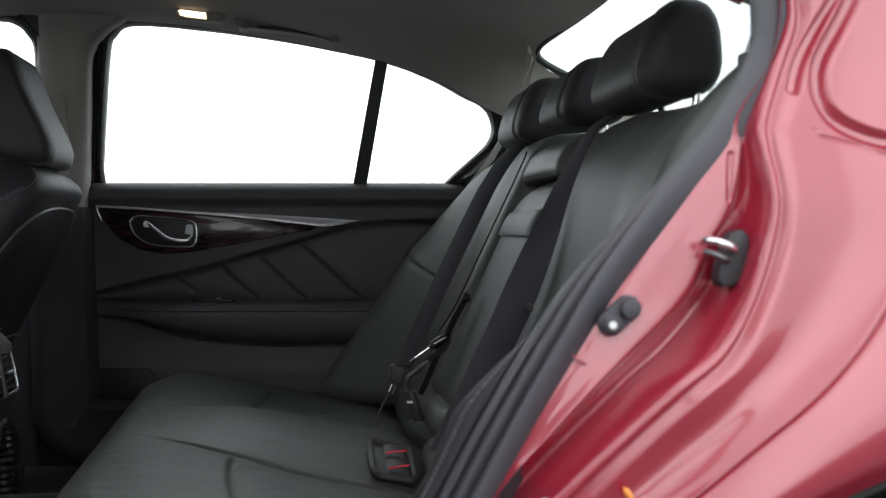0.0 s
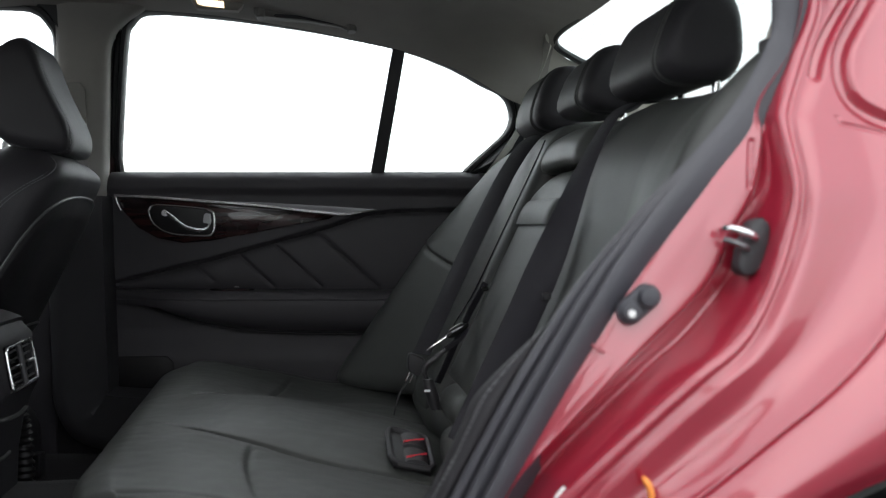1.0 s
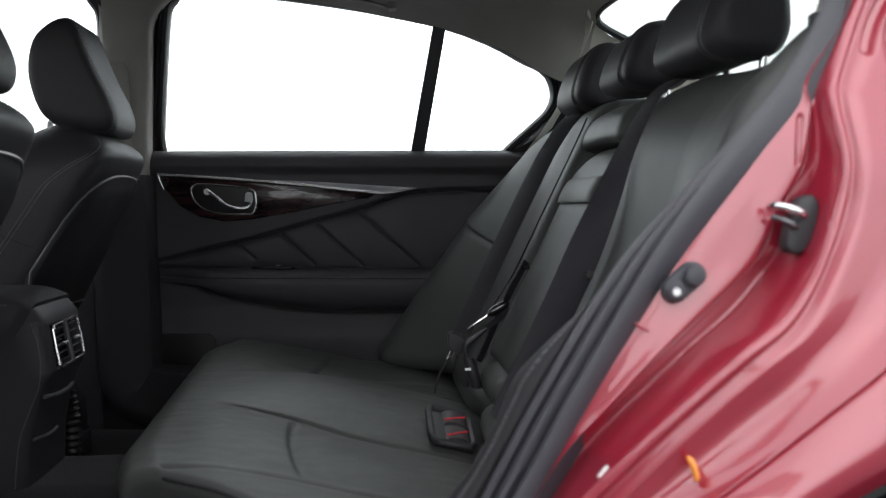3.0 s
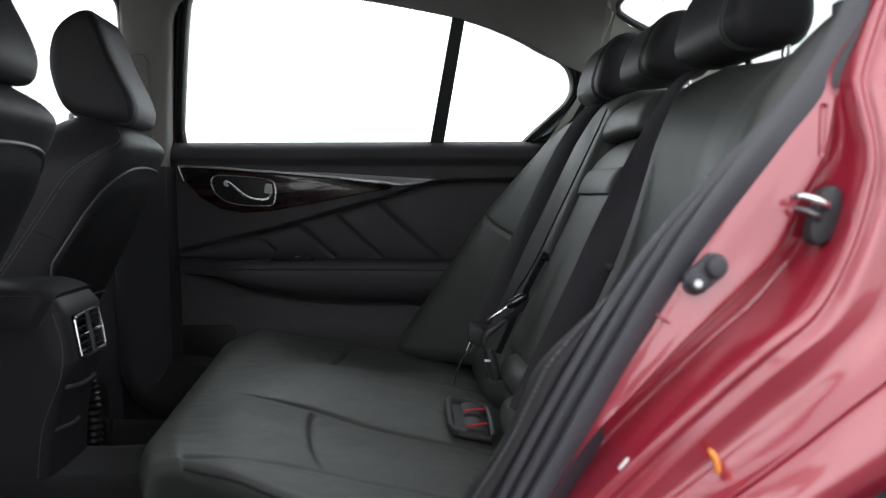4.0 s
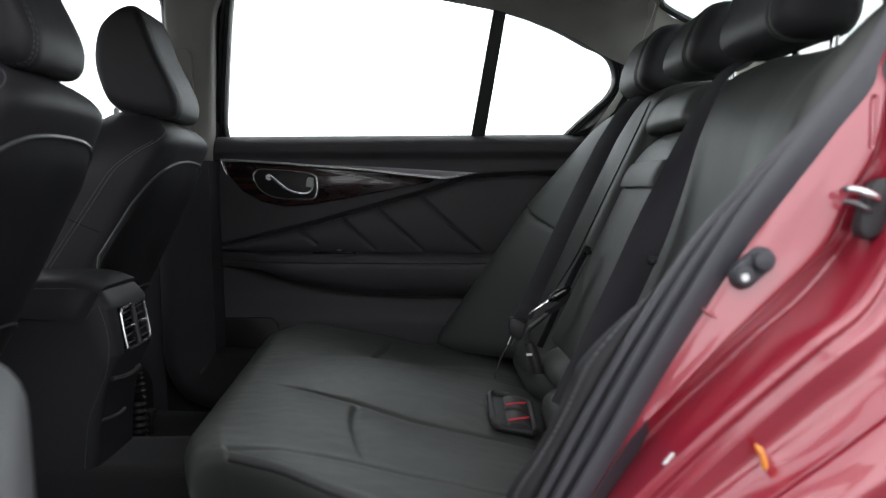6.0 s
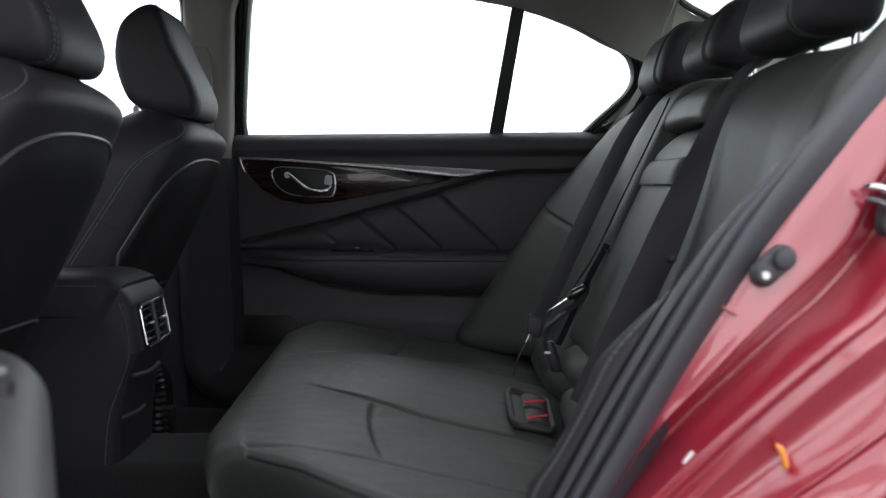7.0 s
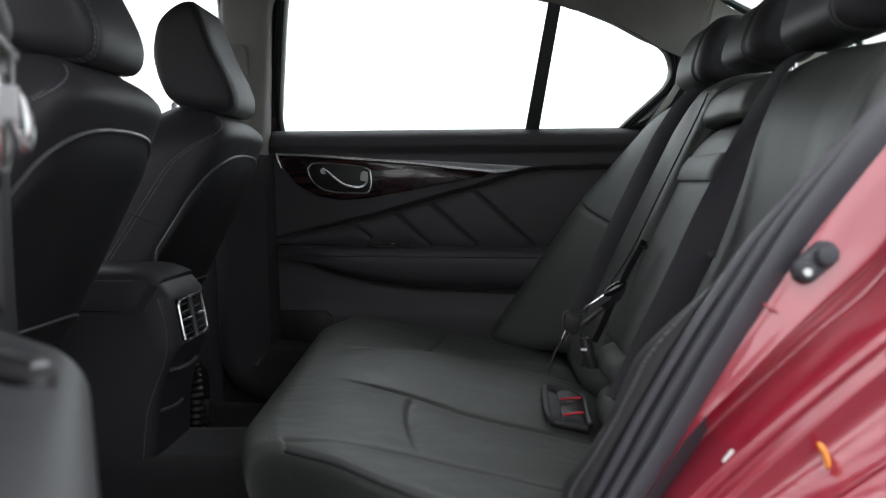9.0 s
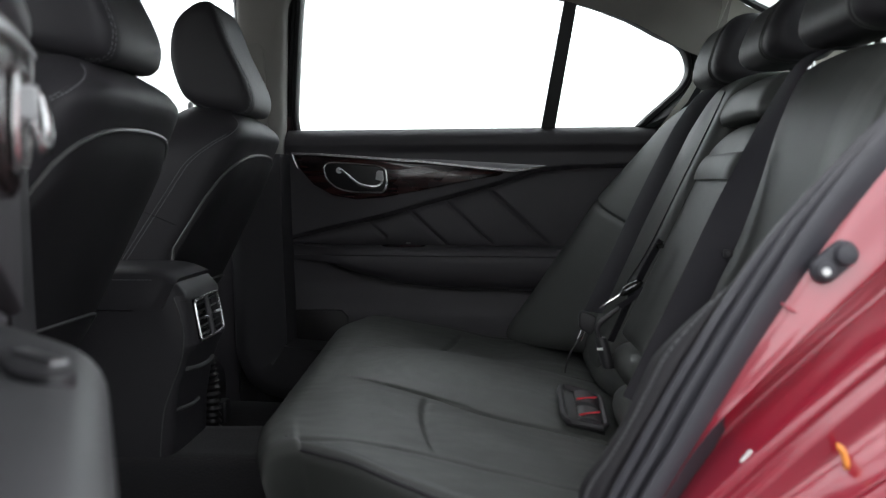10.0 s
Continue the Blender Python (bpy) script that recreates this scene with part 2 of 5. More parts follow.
def pillar(side):
    """The upper centre pillar's trim: rounded, wider towards the roof, with a soft pale edge by the rear door."""
    rings = []
    for i in range(31):
        z = 0.882 + 0.43 * i / 30
        k = (z - 0.882) / 0.43
        y = 0.665 - 0.085 * k
        x0, x1 = -0.128 + 0.026 * k + 0.02 * (1 - k), -0.018 + 0.034 * k + 0.11 * max(0.0, (k - 0.72) / 0.28) ** 2.6
        ring = [(x0, y + 0.05), (x0 - 0.002, y + 0.012), (x0 + 0.008, y + 0.002), (x0 + 0.03, y - 0.004), (x1 - 0.03, y - 0.004), (x1 - 0.010, y), (x1 - 0.002, y + 0.008), (x1, y + 0.05)]
        rings.append([Vector((a, b * side, z)) for a, b in ring])
    return loft(rings)


for side, name in ((1, "pillar_trim_centre"), (-1, "pillar_trim_centre_open_side")):
    ob = mesh_part(name, *pillar(side), PILLAR, angle=60)
    tagged(ob, "grey plastic centre pillar trim beside the rear door window", "pillar trim", kind="structure")
    panel = [(-0.112, 0.93), (-0.095, 0.945), (-0.055, 0.945), (-0.045, 0.93), (-0.045, 1.12), (-0.055, 1.135), (-0.095, 1.135), (-0.112, 1.12)]
    mesh_part("belt_cover", *prism(panel, lambda a, b, d: Vector((a, side * (0.665 - 0.085 * (b - 0.882) / 0.41 - d), b)), 0.0, 0.0075, 0.002), PILLAR, ob)


def rear_pillar(side):
    left = spline([(0.949, 0.500, 1.222), (0.951, 0.545, 1.199), (0.940, 0.575, 1.159), (0.925, 0.590, 1.129), (0.893, 0.615, 1.045), (0.862, 0.635, 0.995), (0.818, 0.66, 0.93), (0.78, 0.665, 0.86)], 24)
    right = spline([(0.945, 0.452, 1.253), (0.951, 0.500, 1.240), (0.957, 0.528, 1.226), (0.997, 0.556, 1.202), (1.034, 0.560, 1.188), (1.20, 0.577, 1.113), (1.42, 0.60, 0.99)], 24)
    if side < 0:
        left, right = [p + Vector((0.055, 0, 0)) for p in left], [p + Vector((0.012, 0, 0)) for p in right]
    rings = []
    for a, b in zip(left, right):
        row = []
        for k in range(9):
            t = k / 8
            p = a.lerp(b, t)
            row.append(Vector((p.x - 0.012 * math.sin(math.pi * t), (p.y + 0.012 * math.sin(math.pi * t)) * side, p.z)))
        row += [Vector((q.x + 0.01, q.y + 0.03 * side, q.z)) for q in reversed(row)]
        rings.append(row)
    return loft(rings)


for side, name in ((1, "pillar_trim_rear"), (-1, "pillar_trim_rear_open_side")):
    tagged(mesh_part(name, *rear_pillar(side), REAR_PILLAR, angle=60), "pale grey plastic rear pillar trim between side and rear window", "pillar trim", kind="structure")

# sill and lower pillar trim at the far door opening
def lower_trim(side):
    line = spline([(-0.125, 0.64, 0.89), (-0.12, 0.64, 0.70), (-0.112, 0.635, 0.52), (-0.104, 0.63, 0.43), (-0.055, 0.62, 0.365), (0.06, 0.615, 0.345), (0.30, 0.61, 0.34), (0.60, 0.61, 0.345)], 44)
    rings = []
    for i, p in enumerate(line):
        ahead = (line[min(i + 1, 43)] - line[max(0, i - 1)]).normalized()
        out = Vector((ahead.z, 0, -ahead.x))
        rings.append([Vector((q.x, q.y * side, q.z)) for q in (p + out * a + Vector((0, b, 0)) for a, b in ((0.012, 0.06), (0.012, 0.008), (0.006, 0.0), (-0.02, -0.004), (-0.055, 0.0), (-0.11, -0.012), (-0.12, 0.06)))])
    return loft(rings)


for side, name in ((1, "sill_trim"), (-1, "sill_trim_open_side")):
    tagged(mesh_part(name, *lower_trim(side), PLASTIC, angle=50), "black plastic sill and lower pillar trim at the door opening", "sill trim", kind="structure")

for side, name in ((1, "wall_pillar"), (-1, "wall_pillar_open_side")):
    inner = mesh_part(name, *box((-0.24, min(side * 0.715, side * 0.75), 0.28), (-0.02, max(side * 0.715, side * 0.75), 0.92), 0.01), PLASTIC)
    tagged(inner, "black lower centre pillar between the door openings", "pillar", kind="structure")

shelf = mesh_part("parcel_shelf", *box((0.93, -0.60, 0.93), (1.55, 0.60, 0.962), 0.01), HEADLINER)
tagged(shelf, "dark cloth parcel shelf behind the rear seat", "parcel shelf", kind="structure")


def rear_window():
    w = thing("window_rear", (1.25, 0, 0.95), "sloping rear window with fine heating lines", "rear window", kind="structure")
    edge = spline([(0.980, 0.02, 1.253), (0.974, 0.27, 1.248), (0.9635, 0.44, 1.245), (0.960, 0.492, 1.240), (0.963, 0.520, 1.230), (0.982, 0.541, 1.217), (1.034, 0.553, 1.193), (1.20, 0.57, 1.120), (1.50, 0.60, 0.975)], 41)
    def at(u, v, d=0.0):
        p = edge[min(40, int(v * 40 + 0.5))]
        k = 2 * u - 1
        bow = (1 - k * k) * (0.02 + 0.05 * v)
        return Vector((p.x + bow, p.y * k, p.z + bow * 0.4)) + Vector((0.5, 0, 0.86)) * d
    g = mesh_part("pane", *pad(lambda u, v: at(u, v), 24, 40, (0.002, 0, 0.0035)), REAR_GLASS, w, "lightly tinted rear window glass")
    g.visible_shadow = False
    lines = [tube([at(0.03 + 0.94 * i / 16, 0.30 + 0.055 * k, -0.002) for i in range(17)], 0.0002, 4) for k in range(12)]
    mesh_part("heating_lines", *join(*lines), PLASTIC, w, "thin heating lines on the glass")
    frame_ring = [at(1, i / 40) for i in range(41)] + [at(1 - i / 20, 1) for i in range(1, 21)] + [at(0, 1 - i / 40) for i in range(1, 41)]
    mesh_part("window_frame", *tube(frame_ring, 0.008, 8), FRAME, w)


rear_window()

# closing walls that nothing shows: bulkhead and boot wall, outer roof
tagged(mesh_part("wall_front", *box((-1.18, -0.70, 0.28), (-1.10, 0.70, 0.86), 0.02), PLASTIC), "black bulkhead below the windscreen", "bulkhead", kind="structure")
tagged(mesh_part("wall_rear", *box((1.22, -0.62, 0.28), (1.28, 0.62, 0.93), 0.02), PLASTIC), "dark panel behind the rear seat", "bulkhead", kind="structure")
def roof_at(u, v):
    p = Vector(lining_at(u, v))
    return (p.x, p.y * 1.06, p.z + 0.055 - 0.02 * (abs(p.y) / 0.6) ** 4)
tagged(mesh_part("roof", *pad(roof_at, 40, 30, (0, 0, 0.006)), RED_PAINT), "glossy red painted car roof panel", "roof", kind="structure")


# ---- rear doors: one shut on the far side, one standing open beside the camera ----
DIAGONAL = [(-0.10, 0.676), (-0.023, 0.692), (0.109, 0.726), (0.214, 0.750), (0.318, 0.780), (0.473, 0.824), (0.563, 0.854), (0.627, 0.861), (0.742, 0.864), (0.95, 0.866)]
PAD_SEAMS = [((0.178, 0.737), (0.215, 0.705)), ((0.276, 0.763), (0.353, 0.690)), ((0.360, 0.783), (0.460, 0.691)), ((0.450, 0.819), (0.592, 0.689))]
PANE = [(0.003, 0.915), (0.023, 1.102), (0.040, 1.234), (0.053, 1.266), (0.092, 1.288), (0.242, 1.281), (0.412, 1.262), (0.536, 1.242), (0.636, 1.222), (0.741, 1.187), (0.815, 1.151), (0.869, 1.123), (0.887, 1.081), (0.876, 1.046), (0.842, 1.012), (0.806, 0.979), (0.783, 0.954), (0.762, 0.915)]


def diagonal(s):
    for (a, za), (b, zb) in zip(DIAGONAL, DIAGONAL[1:]):
        if s <= b:
            return za + (zb - za) * (s - a) / (b - a)
    return DIAGONAL[-1][1]


def seam_distance(s, z, a, b):
    p, a, b = Vector((s, z)), Vector(a), Vector(b)
    t = max(0, min(1, (p - a).dot(b - a) / (b - a).length_squared))
    return (p - a.lerp(b, t)).length


def relief(s, z):
    """How far the door card stands into the cabin."""
    d = diagonal(s)
    n = 0.018 * smooth(d - 0.004, d + 0.010, z) if z > 0.69 else 0.0
    n -= 0.0045 * groove(z - d, 0.0034) * (z > 0.68)
    if 0.685 < z < d:
        n += 0.010 * math.sin(math.pi * min(1, max(0, (z - 0.685) / max(0.02, d - 0.685)))) ** 0.6
        for a, b in PAD_SEAMS:
            n -= 0.005 * groove(seam_distance(s, z, a, b), 0.0036)
    if z > 0.895:
        n += 0.012 * smooth(0.895, 0.915, z)
    if z > 0.925:
        n -= 0.045 * (1 - math.sqrt(max(0, 1 - ((z - 0.925) / 0.0255) ** 2)))
    if z < 0.60:
        n += 0.02 * smooth(0.60, 0.52, z)
    return n


def rear_door(place, base, label, length=0.90, name="door_1"):
    door = thing(name, base, label, "car door", "rear doors", "structure")
    def card(u, v):
        z = 0.315 + 0.635 * v
        s0, s1 = -0.012 - 0.123 * (0.944 - z), length - 0.30 * smooth(0.75, 0.40, z) * (length < 0.9)
        s = s0 + (s1 - s0) * u
        return place(s, relief(s, z), z + 0.008 * s * smooth(0.86, 0.95, z))
    back = place(0, 0, 0) - place(0, 0.05, 0)
    mesh_part("door_card", *pad(card, 270, 210, back), LEATHER_DOOR, door, "black padded door card with sewn diagonal pads")
    # armrest: a shelf whose lower edge sweeps up to the front
    rings = []
    low_line = [(-0.01, 0.688), (0.065, 0.655), (0.142, 0.627), (0.245, 0.604), (0.372, 0.592), (0.525, 0.590), (min(0.88, length - 0.2), 0.592)]
    low = spline([(a, b, 0) for a, b in low_line], 60)
    for p in low:
        s, zb = p.x, p.y
        top = 0.6865 - 0.004 * smooth(0.0, 0.1, s)
        deep = (0.066 if length > 0.8 else 0.081) * smooth(-0.06, 0.16, s)
        prof = [(-0.01, top + 0.003), (deep * 0.5, top + 0.001), (deep * 0.86, top - 0.002), (deep, top - 0.010), (deep * 1.02, top - 0.017), (deep * 0.985, top - 0.0195), (deep * 1.01, top - 0.023), (deep * 1.02, top - 0.034)]
        prof += [(deep * (1.02 - 0.08 * k - 0.42 * k ** 4), top - 0.034 - (top - 0.034 - zb) * k) if zb < top - 0.036 else (deep * (1.0 - 0.5 * k), top - 0.034) for k in (0.25, 0.5, 0.7, 0.85, 0.95, 1.0)] + [(-0.01, zb - 0.004)]
        if length < 0.8:
            bend = [(deep - 0.034 + 0.034 * math.sin(radians(a)), top + 0.012 - 0.034 + 0.034 * math.cos(radians(a))) for a in range(0, 91, 15)]
            prof = [(-0.01, top + 0.012), *bend, (deep + 0.002, top - 0.06), (deep, zb), (-0.01, zb - 0.004)]
        rings.append([place(s, n, z) for n, z in prof])
    # the open door's armrest takes the vinyl lightened for sky light
    armrest = mesh_part("armrest", *loft(rings), LEATHER_DOOR if length > 0.8 else LIT_VINYL, door, "black padded armrest with a sewn edge")
    if length < 0.8:
        rim = spline([(0.178, 0.020, 0), (0.205, 0.018, 0), (0.262, 0.030, 0), (0.285, 0.048, 0), (0.275, 0.062, 0), (0.245, 0.060, 0), (0.192, 0.042, 0), (0.178, 0.020, 0)], 40)[:-1]
        cup = mesh_part("pull_cup", *prism([(p.x, p.y) for p in rim], lambda a, b, d: place(a, b, 0.6955 + d), -0.01, 0.0035, 0.002), PLASTIC, armrest, "black pull cup")
        mesh_part("pull_trim", *ribbon([place(0.200 + 0.05 * i / 12, 0.030 + 0.024 * i / 12, 0.7000) for i in range(13)], 0.010, 0.003, place(0, 1, 0) - place(0, 0, 0)), SATIN, cup, "satin strip in the pull cup")
    mesh_part("seam", *tube([place(p.x, 0.0635 * smooth(-0.06, 0.16, p.x), 0.6865 - 0.0235) for p in low], 0.0012, 5), PIPING, armrest)
    mesh_part("pocket_lip", *tube([place(p.x, 0.026 * smooth(-0.06, 0.16, p.x) + 0.002, p.y - 0.002) for p in low], 0.003, 6), PLASTIC, armrest)
    # wood inlay with bright edge
    wood = [(0.006, 0.893), (0.108, 0.888), (0.304, 0.874), (0.49, 0.8525), (0.476, 0.845), (0.434, 0.839), (0.318, 0.815), (0.213, 0.795), (0.150, 0.790), (0.095, 0.800), (0.050, 0.825), (0.018, 0.862)]
    mesh_part("wood_inlay", *prism(wood, place_sn(place), 0.010, 0.028, 0.006), WOOD, door, "glossy dark red wood inlay")
    top_line = spline([(0.002, 0.896, 0), (0.108, 0.891, 0), (0.304, 0.8765, 0), (0.43, 0.8635, 0), (0.506, 0.856, 0)], 40)
    strip = [[place(p.x, n, p.y + h) for n, h in ((0.012, -0.0030), (0.0345, -0.0030), (0.0352, -0.0024), (0.0342, 0.0024), (0.0332, 0.0030), (0.012, 0.0030))] for p in top_line]
    mesh_part("bright_trim", *join(loft(strip), loft([[place(s, n, z + h * k) for n, h in ((0.012, -0.0030), (0.0350, -0.0030), (0.0358, -0.0024), (0.0346, 0.0024), (0.0334, 0.0030), (0.012, 0.0030))] for s, z, k in ((0.503, 0.8556, 1.0), (0.525, 0.8578, 1.0), (0.545, 0.8608, 0.9), (0.565, 0.8640, 0.7), (0.584, 0.8672, 0.3))]), tube([place(0.002, 0.030, 0.896), place(0.007, 0.030, 0.88), place(0.015, 0.029, 0.862)], [0.0024, 0.0022, 0.0012], 8)), BRIGHT, door, "bright metal strip along the wood")
    wedge = [(0.20, 0.886), (0.34, 0.8815), (0.46, 0.875), (0.582, 0.868), (0.506, 0.857), (0.40, 0.867), (0.30, 0.8775)]
    mesh_part("metal_blade", *prism(wedge, place_sn(place), 0.010, 0.029, 0.002), DARK_SATIN, door, "satin metal blade that tapers to the rear")
    # inner handle
    bez = spline([(0.076, 0.862, 0), (0.088, 0.8735, 0), (0.125, 0.8735, 0), (0.180, 0.869, 0), (0.213, 0.863, 0), (0.2205, 0.851, 0), (0.2215, 0.824, 0), (0.213, 0.809, 0), (0.195, 0.8065, 0), (0.140, 0.8085, 0), (0.110, 0.816, 0), (0.088, 0.832, 0), (0.078, 0.850, 0), (0.076, 0.862, 0)], 56)
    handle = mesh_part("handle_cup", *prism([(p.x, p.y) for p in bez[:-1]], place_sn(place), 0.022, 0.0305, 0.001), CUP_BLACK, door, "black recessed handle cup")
    mesh_part("bezel", *tube([place(p.x, 0.032, p.y) for p in bez], 0.0024, 8), BRIGHT, handle, "bright ring round the handle")
    lever = spline([(0.106, 0.0335, 0.8585), (0.118, 0.040, 0.8575), (0.136, 0.044, 0.843), (0.160, 0.046, 0.825), (0.190, 0.046, 0.8195), (0.207, 0.044, 0.824), (0.214, 0.040, 0.836)], 30)
    mesh_part("lever", *tube([place(*p) for p in lever], [0.0024 + 0.0024 * math.sin(math.pi * i / 29) for i in range(30)], 10), CHROME, handle, "curved bright door lever")
    knob = [(0.197, 0.836), (0.199, 0.853), (0.204, 0.857), (0.213, 0.855), (0.215, 0.838), (0.211, 0.833)]
    mesh_part("lock_knob", *prism(knob, place_sn(place), 0.030, 0.044, 0.002), GREY_PLASTIC, handle, "satin lock knob")
    mesh_part("boss", *tube([place(0.112, 0.029, 0.857), place(0.112, 0.040, 0.857)], [0.0075, 0.0065], 12), SATIN, handle)
    switch = mesh_part("window_switch", *prism([(0.21, 0.004), (0.225, 0.0), (0.30, 0.0), (0.31, 0.004), (0.30, 0.016), (0.22, 0.016)], lambda a, b, d: place(a, 0.022 + b, 0.6835 + d), 0.0, 0.004, 0.0015), GLOSS_BLACK, door)
    mesh_part("switch_mark", *tube([place(0.266, 0.030, 0.6915), place(0.276, 0.030, 0.6915)], 0.0009, 6), GREY_PLASTIC, switch)
    grille = [(-0.055, 0.40), (-0.035, 0.384), (0.10, 0.384), (0.13, 0.40), (0.13, 0.52), (0.115, 0.535), (-0.035, 0.535), (-0.05, 0.52)]
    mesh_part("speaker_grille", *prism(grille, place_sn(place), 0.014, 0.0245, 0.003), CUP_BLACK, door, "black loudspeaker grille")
    # window frame, panes and dividing bar
    lean = lambda z: -0.30 * -(z - 0.95) if z > 0.95 else 0.0
    at = lambda s, z, n=0.0: place(s, n + lean(z), z)
    ring = [Vector((a, b, 0)) for a, b in PANE]
    edge = spline([*ring, ring[0]], 110)
    rings = []
    mid = Vector((0.44, 1.09, 0))
    for i in range(110):
        ahead = (edge[min(i + 1, 109)] - edge[max(i - 1, 0)]).normalized()
        out = Vector((ahead.y, -ahead.x, 0)) * -1
        if out.dot(edge[i] - mid) < 0:
            out = -out
        wide = 0.028 + 0.034 * smooth(0.78, 0.84, edge[i].x) * smooth(1.13, 1.07, edge[i].y)
        sunk = -0.055 * smooth(0.965, 0.935, edge[i].y)
        prof = [(0.0, -0.03), (0.0, -0.004), (0.004, 0.003), (0.011, 0.004), (0.013, 0.000), (0.016, 0.000), (0.018, 0.008), (0.5 * wide, 0.010 + 0.35 * (wide - 0.028)), (0.62 * wide + 0.004, 0.010 + 0.35 * (wide - 0.028)), (wide - 0.010, 0.010), (wide - 0.008, 0.003), (wide - 0.005, 0.003), (wide - 0.003, 0.009), (wide + 0.004, 0.009), (wide + 0.008, 0.002), (wide + 0.008, -0.03)]
        rings.append([at(edge[i].x + out.x * a, edge[i].y + out.y * a, b + sunk) for a, b in prof])
    mesh_part("window_frame", *loft(rings, caps=False), FRAME, door, "black rubber and metal window frame", angle=35)
    bar = [(0.570, 0.940), (0.601, 0.940), (0.645, 1.226), (0.618, 1.232)]
    mesh_part("divider", *prism(bar, lambda a, b, d: at(a, b, d), -0.022, 0.004, 0.003), FRAME, door, "black upright bar between the panes")
    for name, cut in (("pane", lambda s: s < 0.60), ("quarter_pane", lambda s: s >= 0.60)):
        poly = [(a, b) for a, b in PANE if cut(a)]
        poly = poly + [(0.62, 1.218), (0.587, 0.945)] if name == "pane" else [(0.587, 0.945), (0.62, 1.218)] + poly
        g = mesh_part(name, *prism(poly, lambda a, b, d: at(a, b, d), -0.020, -0.016), GLASS, door, "clear side window glass")
        g.visible_shadow = False
    # painted outer skin
    def skin(u, v):
        z = 0.30 + 0.65 * v
        return place(-0.10 + (length + 0.08 - 0.25 * smooth(0.75, 0.40, z)) * u, -0.115 - 0.03 * math.sin(math.pi * (0.15 + 0.8 * v)), z)
    mesh_part("outer_skin", *pad(skin, 20, 14, (place(0, 0.006, 0) - place(0, 0, 0))), RED_PAINT, door, "glossy red outer door skin")
    shell_f = [(-0.10, 0.30), (-0.085, 0.30), (-0.02, 0.94), (-0.04, 0.94)]
    mesh_part("door_edge", *prism(shell_f, place_sn(place), -0.118, 0.0), RED_PAINT, door)
    return door


def place_sn(place):
    return lambda a, b, d: place(a, d, b)


def far_place(s, n, z):
    return Vector((s, 0.715 - 0.045 * s - n, z))


HINGE, OPEN = Vector((-0.085, -0.86, 0)), radians(71)


def open_place(s, n, z):
    p = Vector((s, -0.715 + 0.045 * s + n, z)) - HINGE
    c, k = math.cos(OPEN), math.sin(OPEN)
    return HINGE + Vector((p.x * c + p.y * k, -p.x * k + p.y * c, p.z + 0.025))


rear_door(far_place, (0.4, 0.75, 0.30), "closed rear car door with black trim and red-brown wood inlay")
rear_door(open_place, (0.1, -1.2, 0.30), "open rear car door swung out with black trim inside", 0.70, "door_2")


def front_door(side, name):
    door = thing(name, (-0.5, 0.75 * side, 0.30), "closed front car door with black trim beside the front seat", "car door", "front doors", "structure")
    def card(u, v):
        z = 0.315 + 0.63 * v
        return (-1.02 + 0.89 * u, side * (0.70 - 0.015 * math.sin(math.pi * v) - (0.012 if z > 0.88 else 0)), z)
    mesh_part("door_card", *pad(card, 24, 40, (0, 0.05 * side, 0)), LEATHER_DOOR, door)
    edge = spline([(-1.0, 0.945, 0), (-0.80, 1.12, 0), (-0.60, 1.235, 0), (-0.40, 1.280, 0), (-0.20, 1.288, 0), (-0.150, 1.280, 0), (-0.124, 1.256, 0), (-0.113, 1.221, 0), (-0.122, 1.10, 0), (-0.135, 0.945, 0)], 60)
    rings = []
    for i, p in enumerate(edge):
        ahead = (edge[min(i + 1, 59)] - edge[max(i - 1, 0)]).normalized()
        out = Vector((-ahead.y, ahead.x, 0))
        rings.append([Vector((p.x + out.x * a, side * (0.70 - 0.30 * max(0, p.y - 0.95) - b), p.y + out.y * a)) for a, b in ((0, -0.03), (0, 0.0), (0.006, 0.008), (0.016, 0.008), (0.02, 0.016), (0.05, 0.016), (0.055, -0.03))])
    mesh_part("window_frame", *loft(rings), FRAME, door)
    mesh_part("lock_knob", *tube([(-0.234, 0.690 * side, 0.94), (-0.234, 0.690 * side, 0.985), (-0.234, 0.690 * side, 0.990), (-0.234, 0.690 * side, 1.010), (-0.234, 0.690 * side, 1.015)], [0.003, 0.003, 0.007, 0.007, 0.003], 12), GREY_PLASTIC, door, "grey lock knob")


front_door(1, "door_3")
# out of view: added shut to keep daylight off front seats and cushion front
front_door(-1, "door_4_unseen")


# ---- seats ----
def back_line(z):
    """The front of the rear backrest, seen from the side."""
    return 0.665 + 0.475 * (z - 0.53)


